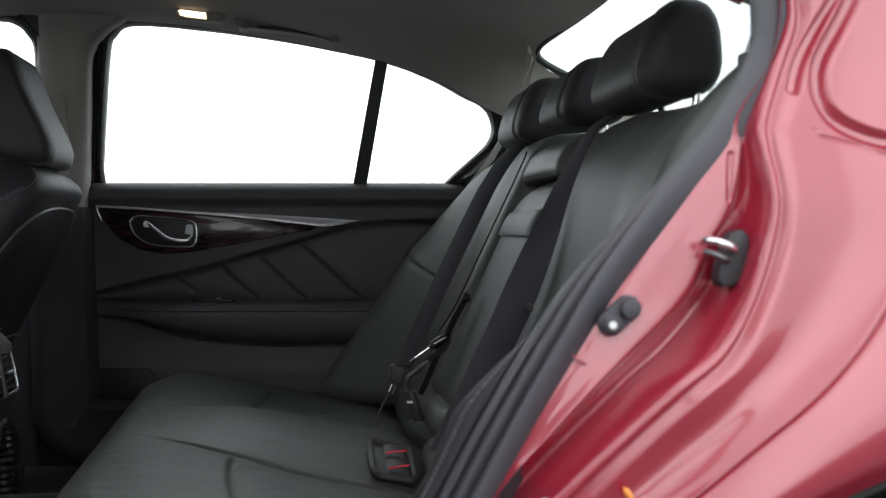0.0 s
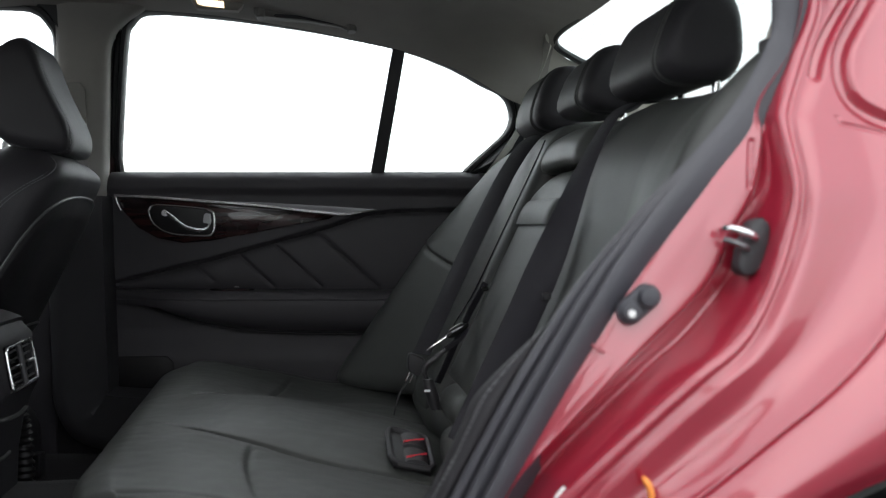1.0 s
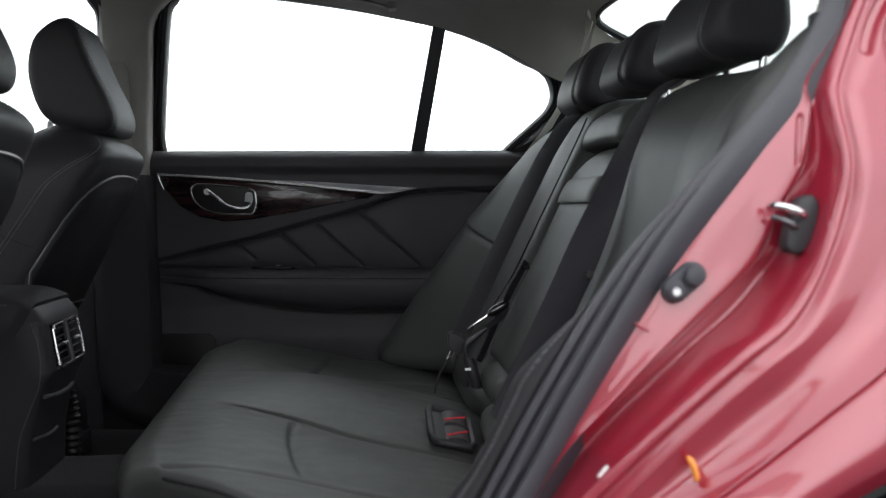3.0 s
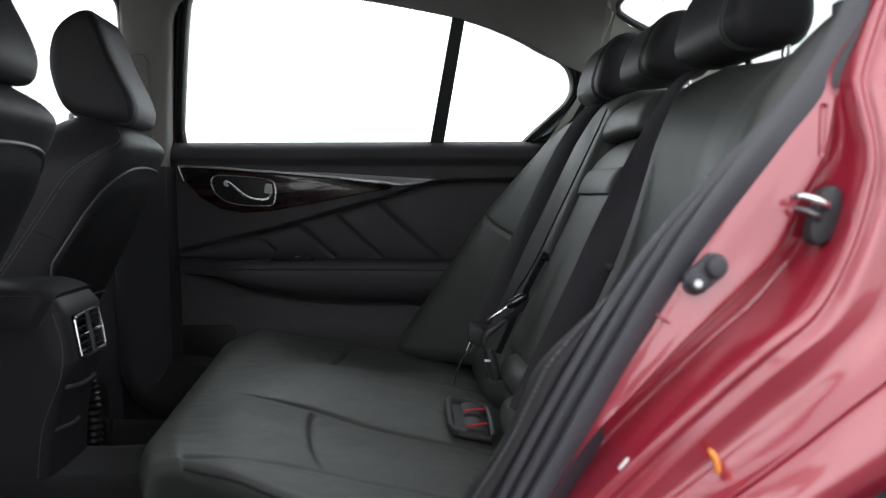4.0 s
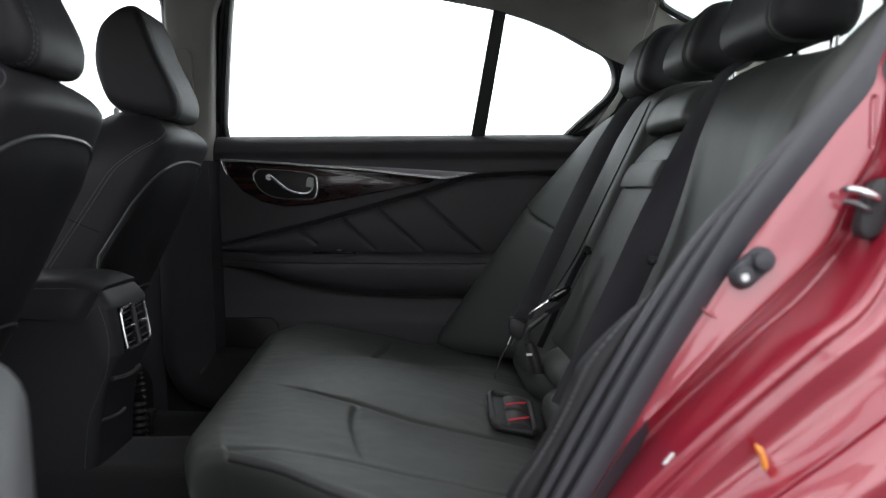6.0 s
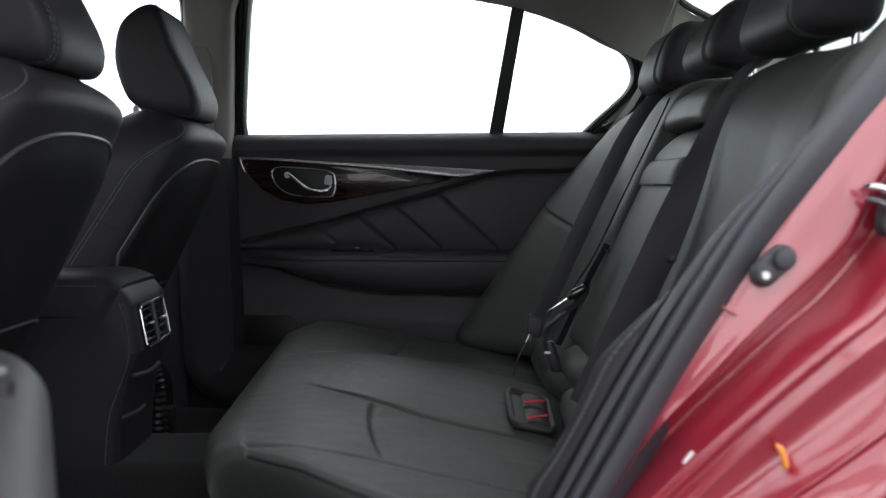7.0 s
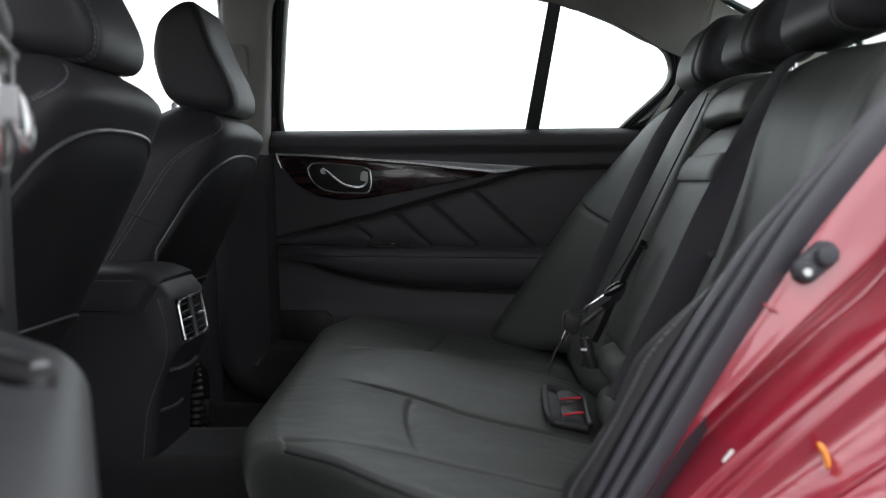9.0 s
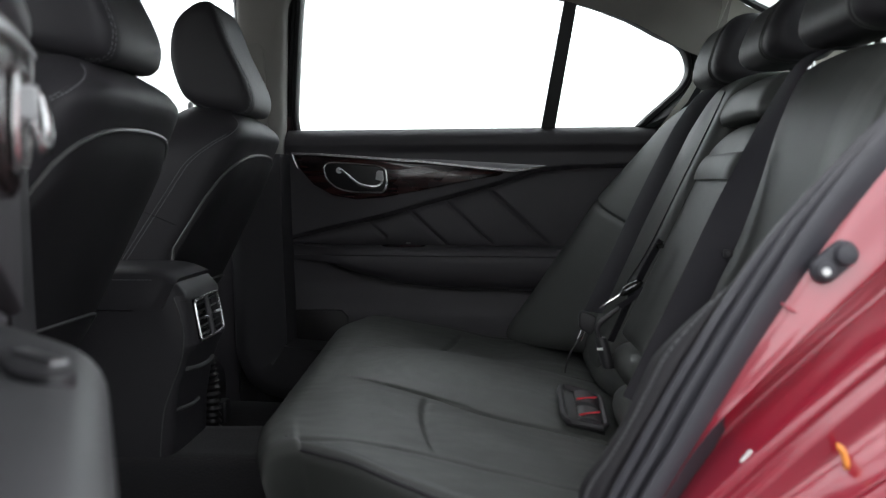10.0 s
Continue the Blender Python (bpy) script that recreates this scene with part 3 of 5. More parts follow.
def headrest_rings(centre, width, depth, height, lean, ends=0.030, seams=(), n=28):
    """A padded headrest: a rounded slab across the car, domed at both ends, drawn in at the seams."""
    c, rings = Vector(centre), []
    ys = sorted(set([-width / 2 + ends * (1 - math.cos(radians(a))) for a in range(0, 91, 15)] + [width / 2 - ends * (1 - math.cos(radians(a))) for a in range(0, 91, 15)] + [(-0.5 + i / 30) * width for i in range(3, 28)] + [s + d * 0.001 for s in seams for d in range(-11, 12)]))
    for y in ys:
        e = max(0.0, abs(y) - (width / 2 - ends)) / ends
        k = 1 - 0.40 * (1 - math.sqrt(max(0.0, 1 - e * e)))
        k -= sum((0.060 * groove(y - s, 0.0034) - 0.022 * groove(abs(y - s) - 0.0065, 0.0030)) for s in seams)
        ring = []
        for i in range(n):
            a = 2 * math.pi * i / n
            ca, sa = math.cos(a), math.sin(a)
            px = math.copysign(abs(ca) ** 0.72, ca) * depth / 2 * k
            pz = math.copysign(abs(sa) ** 0.72, sa) * height / 2 * k
            px *= 1 - 0.25 * (pz / (height / 2 * k))
            ring.append(c + Vector((px + lean * pz, y, pz)))
        rings.append(ring)
    return rings


def headrest(parent, centre, width, depth, height, lean, posts, post_low, seams, flip=1):
    rings = headrest_rings(centre, width, depth, height, lean, seams=seams)
    # same leather as the backrests, coloured darker for the shade under the roof
    head = mesh_part("headrest", *loft(rings), SHADE_LEATHER, parent, "padded black leather headrest with sewn seams", angle=70)
    c = Vector(centre)
    for s in seams:
        for off in (-0.0070, 0.0070):
            row = []
            for i in range(29):
                a = 2 * math.pi * i / 28
                ca, sa = math.cos(a), math.sin(a)
                px, pz = math.copysign(abs(ca) ** 0.72, ca) * depth / 2, math.copysign(abs(sa) ** 0.72, sa) * height / 2
                px *= 1 - 0.25 * (pz / (height / 2))
                row.append(c + Vector(((px + lean * pz) * 1.004, s + off, pz * 1.004)))
            mesh_part("seam_welt", *tube(row, 0.0021, 8), LEATHER, head, "rolled leather seam")
    for dy in posts:
        top = c + Vector((0.022, dy, -height * 0.3))
        low = c + Vector((0.020, dy, post_low - c.z))
        mesh_part("post", *tube([low, top], 0.0055, 10), CHROME, head, "bright steel headrest post")
        mesh_part("post_guide", *tube([low + Vector((0, 0, -0.01)), low + Vector((0.002, 0, 0.006))], [0.014, 0.012], 12), PLASTIC, head)
    return head


def rear_seat():
    seat = thing("rear_seat", (0.45, 0, 0.30), "black leather rear bench seat with sewn panels and three headrests", "rear seat")

    # cushion: two dished places beside a raised middle, rolled over at the front, cut off at a piped edge by the open door
    def near_edge(x):
        return -0.515 - 0.155 * smooth(0.17, 0.45, x)
    def near_seam(x):
        return max(-0.517, near_edge(x) + 0.008)
    def cushion_at(u, v):
        guess = -0.56 + 1.19 * v
        front = 0.128 - 0.045 * guess + 0.035 * smooth(0.44, 0.60, guess) + 0.045 * smooth(0.34, 0.60, -guess)
        w, a = max(0.0, (u - 0.22) / 0.78), u / 0.22
        if a < 0.55:
            x, z = front + 0.075 - 0.05 * (a / 0.55), 0.33 + 0.157 * (a / 0.55)
        elif a < 1:
            t = (a - 0.55) / 0.45 * math.pi / 2
            x, z = front + 0.025 + 0.05 * (1 - math.cos(t)) - 0.006 * math.sin(2 * t), 0.487 + 0.05 * math.sin(t)
        else:
            x = front + 0.075 + (0.73 - front - 0.075) * w
            z = 0.537 + 0.004 * math.sin(math.pi * min(1, w * 2.2)) - 0.235 * max(0.0, x - 0.22) ** 1.25
        first = near_edge(x)
        c, turn = v / 0.08, min(1.0, max(0.0, (v / 0.08 - 0.7) / 0.3)) * math.pi / 2
        if c < 1:
            y = first + 0.016 * (1 - math.cos(turn)) + 0.075 * (1 - min(1.0, c / 0.7)) ** 1.2
        else:
            y = first + 0.016 + (0.635 - first - 0.016) * (v - 0.08) / 0.92
        side = abs(y)
        outer = -near_seam(x) if y < 0 else 0.575
        if w > 0:
            fade = smooth(0.0, 0.16, w)
            spread = 0.105 + 0.135 * smooth(0.10, 0.52, x)
            # crowned middle, the far place a little lower
            z += (0.004 + 0.021 * smooth(0.22, 0.42, x) * smooth(0.70, 0.60, x)) * fade * max(0.0, 1 - (y / spread) ** 2) ** 0.8
            z += fade * (0.006 * smooth(outer - 0.03, outer + 0.02, side) * (y < 0) - 0.006 * smooth(0.15, 0.45, y))
            place = min(1.0, max(0.0, (side - spread) / (outer - spread)))
            z += (0.007 if y < 0 else -0.014 * smooth(0.24, 0.40, x)) * fade * math.sin(math.pi * place) ** 0.7
            z += 0.022 * smooth(0.44, 0.62, x) * smooth(0.20, 0.34, y)
            # seams
            z -= 0.0065 * groove(side - spread, 0.0042) * smooth(0.0, 0.30, w)
            seam_x = 0.372 - 0.004 * math.sin(math.pi * min(1, place * 1.15)) + 0.030 * place * place
            if 0.0 < place < 1.0:
                z -= (0.0066 * groove(x - seam_x, 0.0040) + 0.003 * smooth(0.0, 0.006, x - seam_x) * smooth(0.05, 0.0, x - seam_x)) * smooth(0.0, 0.10, place) * smooth(0.98, 0.72, place)
            z -= 0.0035 * groove(side - outer, 0.0070)
        if y > 0.585:
            z -= 0.15 * ((y - 0.585) / 0.0605) ** 1.3
        if c < 1:
            z = 0.33 + (z - 0.33) * (0.93 * c / 0.7 if c < 0.7 else 0.93 + 0.07 * math.sin(turn))
        return (x, y, z + 0.0012 * noise.noise((x * 14, y * 14, 3)) + 0.0006 * noise.noise((x * 45, y * 45, 9)))
    cushion = mesh_part("cushion", *pad(cushion_at, 230, 420, (0.02, 0, -0.10)), LEATHER, seat, "wide black leather seat cushion", angle=80)
    welt = [Vector(cushion_at(0.222 + 0.568 * i / 99, 0.0655)) + Vector((0, -0.0012, 0.0010)) for i in range(100)]
    mesh_part("piping", *tube(welt, 0.0026, 6), SHADE_LEATHER, cushion, "dark sewn piping along the cushion's edge")
    for off in (0.083, 0.088):
        mesh_part("stitching", *stitches([Vector(cushion_at(0.20 + 0.58 * i / 79, off)) + Vector((0, 0, 0.0004)) for i in range(80)], 0.0055, 0.00045), THREAD, cushion)

    # backrests; out towards the doors the padding comes forward
    def back_surface(y, z, inner, outer, reach):
        x = back_line(z)
        side = abs(y)
        k = smooth(inner, outer, side)
        x -= reach(z) * k
        return x
    def far_reach(z):
        return 0.155 - 0.20 * (z - 0.52) if z < 0.80 else max(0.0, 0.099 - 0.40 * (z - 0.80))
    def near_reach(z):
        return 0.45 * max(0.0, 0.113 - 0.26 * (z - 0.54))

    def far_back(u, v):
        top = 1.022 - 0.02 * smooth(0.3, 0.62, 0.16 + 0.46 * v)
        z = 0.476 + (top - 0.476) * u
        y = 0.167 + (0.468 - 0.01 * u) * v
        x = back_surface(y, z, 0.40, 0.60, far_reach)
        x += 0.035 * (1 - math.sqrt(max(0, 1 - ((u - 0.90) / 0.10) ** 2))) if u > 0.90 else 0
        x += 0.045 * (1 - math.sqrt(max(0, 1 - ((0.08 - u) / 0.08) ** 2))) if u < 0.08 else 0
        x += 0.034 * (1 - math.sqrt(max(0, 1 - ((0.06 - v) / 0.06) ** 2))) if v < 0.06 else 0
        x += 0.05 * (1 - math.sqrt(max(0, 1 - ((v - 0.92) / 0.08) ** 2))) if v > 0.92 else 0
        line = 0.800 - (0.62 - y) * 0.38
        if y > 0.44:
            x += 0.008 * groove(z - line, 0.0035)
        x += 0.006 * groove(y - 0.425, 0.006) - 0.008 * math.sin(math.pi * min(1, max(0, (y - 0.17) / 0.25)))
        return (x, y, z)
    mesh_part("backrest", *pad(far_back, 150, 140, (0.11, 0, 0)), LEATHER, seat, "black leather backrest with a padded side by the door", angle=80)

    def near_back(u, v):
        y = -0.150 - 0.53 * v
        top = 1.0 - 0.012 * smooth(0.3, 0.5, -y) + 0.040 * smooth(0.57, 0.67, -y) - 0.03 * (1 - math.sqrt(max(0, 1 - ((0.09 - v) / 0.09) ** 2)) if v < 0.09 else 0)
        z = 0.455 + (top - 0.455) * u
        x = back_surface(y, z, 0.50, 0.62, near_reach)
        x += 0.060 * (1 - math.sqrt(max(0, 1 - ((u - 0.78) / 0.225) ** 2))) if u > 0.78 else 0
        x += 0.045 * (1 - math.sqrt(max(0, 1 - ((0.08 - u) / 0.08) ** 2))) if u < 0.08 else 0
        x += 0.03 * (1 - math.sqrt(max(0, 1 - ((0.03 - v) / 0.03) ** 2))) if v < 0.03 else 0
        x += 0.05 * (1 - math.sqrt(max(0, 1 - ((v - 0.95) / 0.05) ** 2))) if v > 0.95 else 0
        x += 0.028 - 0.034 * smooth(0.72, 0.96, z) - 0.006 * math.sin(math.pi * min(1, max(0, (-y - 0.16) / 0.34)))
        return (x, y, z)
    mesh_part("backrest", *pad(near_back, 110, 180, (0.11, 0, 0)), LEATHER, seat, "black leather backrest beside the open door", angle=80)

    # side bolster between the near backrest and the door seal, with a double row of thread
    edge = spline([(0.798, -0.668, 0.844), (0.797, -0.668, 0.836), (0.761, -0.668, 0.807), (0.735, -0.668, 0.779), (0.718, -0.668, 0.75), (0.682, -0.668, 0.722), (0.624, -0.668, 0.666), (0.606, -0.668, 0.631), (0.589, -0.668, 0.594), (0.57, -0.668, 0.561), (0.554, -0.668, 0.539), (0.548, -0.668, 0.52), (0.557, -0.668, 0.494)], 80)
    by_door = spline([(0.790, -0.703, 0.858), (0.762, -0.703, 0.830), (0.740, -0.703, 0.805), (0.718, -0.703, 0.781), (0.698, -0.703, 0.754), (0.679, -0.703, 0.726), (0.646, -0.703, 0.672), (0.628, -0.703, 0.640), (0.608, -0.703, 0.604), (0.588, -0.703, 0.568), (0.575, -0.703, 0.545), (0.566, -0.703, 0.525), (0.570, -0.700, 0.495)], 80)
    def bolster_at(i, k):
        full = 0.012 * math.sqrt(max(0.0, 1 - (i / 79) ** 10)) * smooth(-0.05, 0.35, i / 79)
        p = edge[i].lerp(by_door[i], k)
        return p + Vector((-0.15, -0.95, 0.15)) * full * math.sin(math.pi * min(1.0, max(0.0, k))) ** 0.8 - Vector((-0.15, -0.95, 0.15)) * 0.003 * groove(k - 0.30, 0.03)
    rings = [[edge[i] + Vector((0.06, 0.07, -0.01)), edge[i] + Vector((0.012, 0.02, 0)), *[bolster_at(i, k / 30) for k in range(31)], by_door[i] + Vector((0.05, 0.0, -0.02))] for i in range(80)]
    bolster = mesh_part("side_bolster", *loft(rings), SHADE_LEATHER, seat, "padded leather side bolster beside the door seal", angle=80)
    for k in (0.36, 0.44):
        mesh_part("stitching", *stitches([bolster_at(i, k) + Vector((-0.0004, -0.0006, 0)) for i in range(4, 78)], 0.006, 0.0006), THREAD, bolster)

    # middle: a pad above, and the folded-up armrest with its pull strap
    def middle_top(u, v):
        y, z = -0.145 + 0.305 * v, 0.930 + 0.068 * u
        e = abs(v - 0.5) * 2
        x = back_line(z) - 0.012 + 0.02 * max(0, e - 0.85) / 0.15 + 0.035 * (1 - math.sqrt(max(0, 1 - (2 * abs(u - 0.45)) ** 2.6 * 0.9)))
        return (x, y, z - 0.006 * e * e)
    mesh_part("upper_pad", *pad(middle_top, 20, 30, (0.09, 0, 0)), LEATHER, seat, "small padded leather panel above the armrest", angle=80)
    def middle_arm(u, v):
        y = -0.140 + 0.285 * v
        e = abs(v - 0.5) * 2
        top = 0.928 - 0.028 * e ** 4
        z = 0.555 + (top - 0.555) * u
        x = back_line(z) + 0.004 + 0.02 * max(0, e - 0.88) / 0.12
        x += 0.04 * (1 - math.sqrt(max(0, 1 - ((u - 0.90) / 0.10) ** 2))) if u > 0.90 else 0
        x += 0.03 * (1 - math.sqrt(max(0, 1 - ((0.06 - u) / 0.06) ** 2))) if u < 0.06 else 0
        return (x, y, z)
    arm = mesh_part("folding_armrest", *pad(middle_arm, 60, 30, (0.10, 0, 0)), LEATHER, seat, "folded-up leather centre armrest", angle=80)
    def strap_at(u, v):
        y = -0.138 + 0.286 * v
        t = u
        z = 0.834 + 0.040 * t
        e = abs(v - 0.5) * 2
        return (back_line(z) + 0.001 - 0.005 * math.sin(math.pi * min(1, 0.15 + 0.85 * (1 - t))) - 0.004 * (1 - t) + 0.02 * max(0, e - 0.88) / 0.12, y, z)
    mesh_part("pull_strap", *pad(strap_at, 10, 20, (0.006, 0, 0.001)), LEATHER, arm, "leather pull strap across the armrest", angle=60)
    # rolls at the foot of the middle
    def roll(y0, y1, c, r):
        rings = []
        for i in range(13):
            t = i / 12
            k = math.sqrt(max(0.02, 1 - abs(2 * t - 1) ** 5 * 0.97))
            rings.append([Vector((c[0] + r * k * math.cos(a), y0 + (y1 - y0) * t, c[1] + r * 0.8 * k * math.sin(a))) for a in (2 * math.pi * j / 18 for j in range(18))])
        return loft(rings)
    mesh_part("foot_roll", *roll(-0.54, -0.03, (0.684, 0.492), 0.042), LEATHER, seat, "padded roll at the foot of the backrest", angle=70)
    mesh_part("foot_roll", *roll(-0.15, 0.075, (0.698, 0.538), 0.038), LEATHER, seat, angle=70)

    mesh_part("foot_roll", *roll(0.06, 0.60, (0.705, 0.478), 0.056), LEATHER, seat, angle=70)

    headrest(seat, (0.933, 0.372, 1.077), 0.250, 0.115, 0.128, 0.10, (-0.065, 0.060), 0.985, (-0.068,))
    headrest(seat, (0.930, 0.003, 1.066), 0.220, 0.104, 0.106, 0.13, (-0.05, 0.05), 0.985, (-0.056,))
    headrest(seat, (0.933, -0.340, 1.067), 0.265, 0.100, 0.120, 0.13, (-0.102, 0.025), 0.985, (-0.094,))
    return seat


rear_seat()


def front_seat():
    """The front seat on the far side, seen from behind: leather shell, harder back panel with a bright piped edge, headrest on two posts."""
    yc = 0.355
    seat = thing("front_seat", (-0.2, yc, 0.29), "black leather front seat with sewn seams and a smooth back panel", "front seat", "front seats")
    def rear(z):
        return -0.012 + 0.50 * (z - 0.853) - 0.10 * smooth(0.90, 0.98, z) * (z - 0.90) / 0.08
    def half(z):
        if z > 0.80:
            return 0.208 * math.sqrt(max(0.03, 1 - (min(1, (z - 0.80) / 0.190)) ** 3.3))
        return 0.208 + 0.012 * math.sin((0.80 - z) * 5)
    def thickness(z):
        return 0.166 * (1 - 0.64 * max(0, (z - 0.90) / 0.080) ** 2.5) + 0.03 * smooth(0.8, 0.5, z)
    def flank(z, inset, s):
        """A point on the seat's side, that far in from its rear face."""
        across = abs(1 - 2 * inset / thickness(z)) ** (1 / 0.42)
        wide = (1 - across ** 2) ** 0.21
        return Vector((rear(z) - inset, yc + s * (half(z) * wide + 0.0006), z - 0.012 * max(0, (z - 0.90) / 0.080) * wide ** 2))
    rings = []
    for i in range(60):
        z = 0.42 + 0.560 * (i / 59) ** 0.9
        h, back = half(z), rear(z)
        t, thick = max(0, (z - 0.90) / 0.080), thickness(z)
        ring = []
        for j in range(40):
            a = 2 * math.pi * j / 40
            ca, sa = math.cos(a), math.sin(a)
            e = 0.42
            px, py = math.copysign(abs(ca) ** e, ca), math.copysign(abs(sa) ** e, sa)
            x = back - thick / 2 + px * thick / 2
            bolster = 0.05 * smooth(0.5, 0.95, abs(py)) * (px < 0) * smooth(0.94, 0.8, z)
            ring.append(Vector((x - bolster, yc + py * h, z - 0.012 * t * py * py)))
        rings.append(ring)
    shell = mesh_part("backrest", *loft(rings), SHADE_LEATHER, seat, "black leather seat back", angle=75)
    # sewn seam on the side facing the middle of the car
    for s in (-1, 1):
        line = [flank(z, d, s) for z, d in ((0.958 - 0.30 * i / 90, 0.006 + 0.055 * smooth(0, 0.35, i / 90) + 0.045 * i / 90) for i in range(91))]
        for off in (-0.004, 0.004):
            mesh_part("stitching", *stitches([p + Vector((off, 0, 0)) for p in line], 0.006, 0.0008), THREAD, shell)
    for s in (-1, 1):
        cut = [flank(0.780 - 0.028 * i / 20, 0.125 - 0.085 * i / 20, s) for i in range(21)]
        mesh_part("seam", *tube(cut, 0.0011, 5), SHELL, shell)
    # back panel
    def edge_top(y):
        k = abs(y - yc) / 0.206
        return 0.880 - 0.016 * k ** 2 - 0.055 * k ** 5 - 0.10 * k ** 18
    def panel(u, v):
        y = yc - 0.206 + 0.412 * v
        k = abs(y - yc) / 0.206
        z = 0.40 + (edge_top(y) - 0.40) * u
        return (rear(z) + 0.009 - 0.030 * k ** 5 - 0.004 * smooth(0.93, 1.0, u) * 2 + 0.004, y, z)
    back_panel = mesh_part("back_panel", *pad(panel, 40, 40, (-0.03, 0, -0.004)), SHELL, seat, "smooth black back panel", angle=70)
    rim = [Vector(panel(u / 30, 0)) for u in range(8, 31)] + [Vector(panel(1, v / 30)) for v in range(1, 31)] + [Vector(panel(1 - u / 30, 1)) for u in range(1, 23)]
    mesh_part("piping", *tube([p + Vector((0.001, 0, 0.001)) for p in rim], 0.0028, 6), PIPING, back_panel, "satin grey piping round the panel")
    hem = [Vector(panel(0.505, 0.02 + 0.96 * v / 30)) + Vector((0.001, 0, -0.008 * math.sin(math.pi * v / 30))) for v in range(31)]
    mesh_part("pocket_hem", *tube(hem, 0.0022, 6), PIPING, back_panel, "satin edge of the seat back pocket")
    def lower(u, v):
        a = math.pi * u
        return (-0.36 - 0.27 * math.cos(a) * 0.9 - 0.02, yc - 0.25 + 0.5 * v, 0.40 + 0.11 * math.sin(a) ** 0.6 - 0.03 * (abs(v - 0.5) * 2) ** 6)
    mesh_part("cushion", *pad(lower, 30, 24, (0, 0, -0.06)), SHADE_LEATHER, seat, "black leather seat cushion", angle=70)
    for s in (-1, 1):
        mesh_part("seat_rail", *box((-0.62, yc + s * 0.2 - 0.02, 0.30), (-0.12, yc + s * 0.2 + 0.02, 0.35), 0.004), PLASTIC, seat)
    # headrest: thick below, thin above, leaning back
    prof = spline([(-0.102, 0.974, 0), (-0.128, 1.000, 0), (-0.147, 1.065, 0), (-0.138, 1.128, 0), (-0.106, 1.162, 0), (-0.076, 1.170, 0), (-0.056, 1.152, 0), (-0.030, 1.085, 0), (0.004, 1.015, 0), (0.010, 0.980, 0), (-0.004, 0.958, 0), (-0.055, 0.962, 0), (-0.102, 0.974, 0)], 49)[:-1]
    prof = [p + Vector((-0.001, 0, 0)) for p in prof]
    cx, cz = -0.072, 1.062
    rings = []
    w, ends = 0.212, 0.030
    ys = [-w / 2 + ends * (1 - math.cos(radians(a))) for a in range(0, 91, 15)] + [(-0.5 + i / 20) * w for i in range(4, 17)] + [w / 2 - ends * (1 - math.cos(radians(a))) for a in range(90, -1, -15)]
    for y in ys:
        e = max(0.0, abs(y) - (w / 2 - ends)) / ends
        k = 1 - 0.30 * (1 - math.sqrt(max(0.0, 1 - e * e))) - 0.022 * groove(abs(y) - (w / 2 - ends * 0.75), 0.004)
        rings.append([Vector((cx + (p.x - cx) * k, yc + y, cz + (p.y - cz) * k)) for p in prof])
    head = mesh_part("headrest", *loft(rings), SHADE_LEATHER, seat, "padded black leather headrest with sewn side panels", angle=75)
    for s in (-1, 1):
        for dy in (0.0, 0.007):
            e = 0.38 - dy / ends
            k = 0.998 - 0.30 * (1 - math.sqrt(1 - e * e)) - 0.022 * groove((e - 0.25) * ends, 0.004)
            y = yc + s * (w / 2 - ends + ends * e)
            ring = [Vector((cx + (p.x - cx) * k, y, cz + (p.y - cz) * k)) for p in prof]
            mesh_part("stitching", *stitches(ring + ring[:1], 0.006, 0.0006), THREAD, head)
        mesh_part("post", *tube([(-0.060, yc + s * 0.06, 0.94), (-0.064, yc + s * 0.06, 0.99)], 0.006, 10), CHROME, head, "bright steel headrest post")
        mesh_part("post_guide", *tube([(-0.060, yc + s * 0.06, 0.955), (-0.060, yc + s * 0.06, 0.974)], [0.016, 0.013], 12), PLASTIC, head)
    return seat


passenger = front_seat()
copy_thing(passenger, pose(-0.2 + 0.011, 0.355 - 0.735, 0.29 + 0.010))


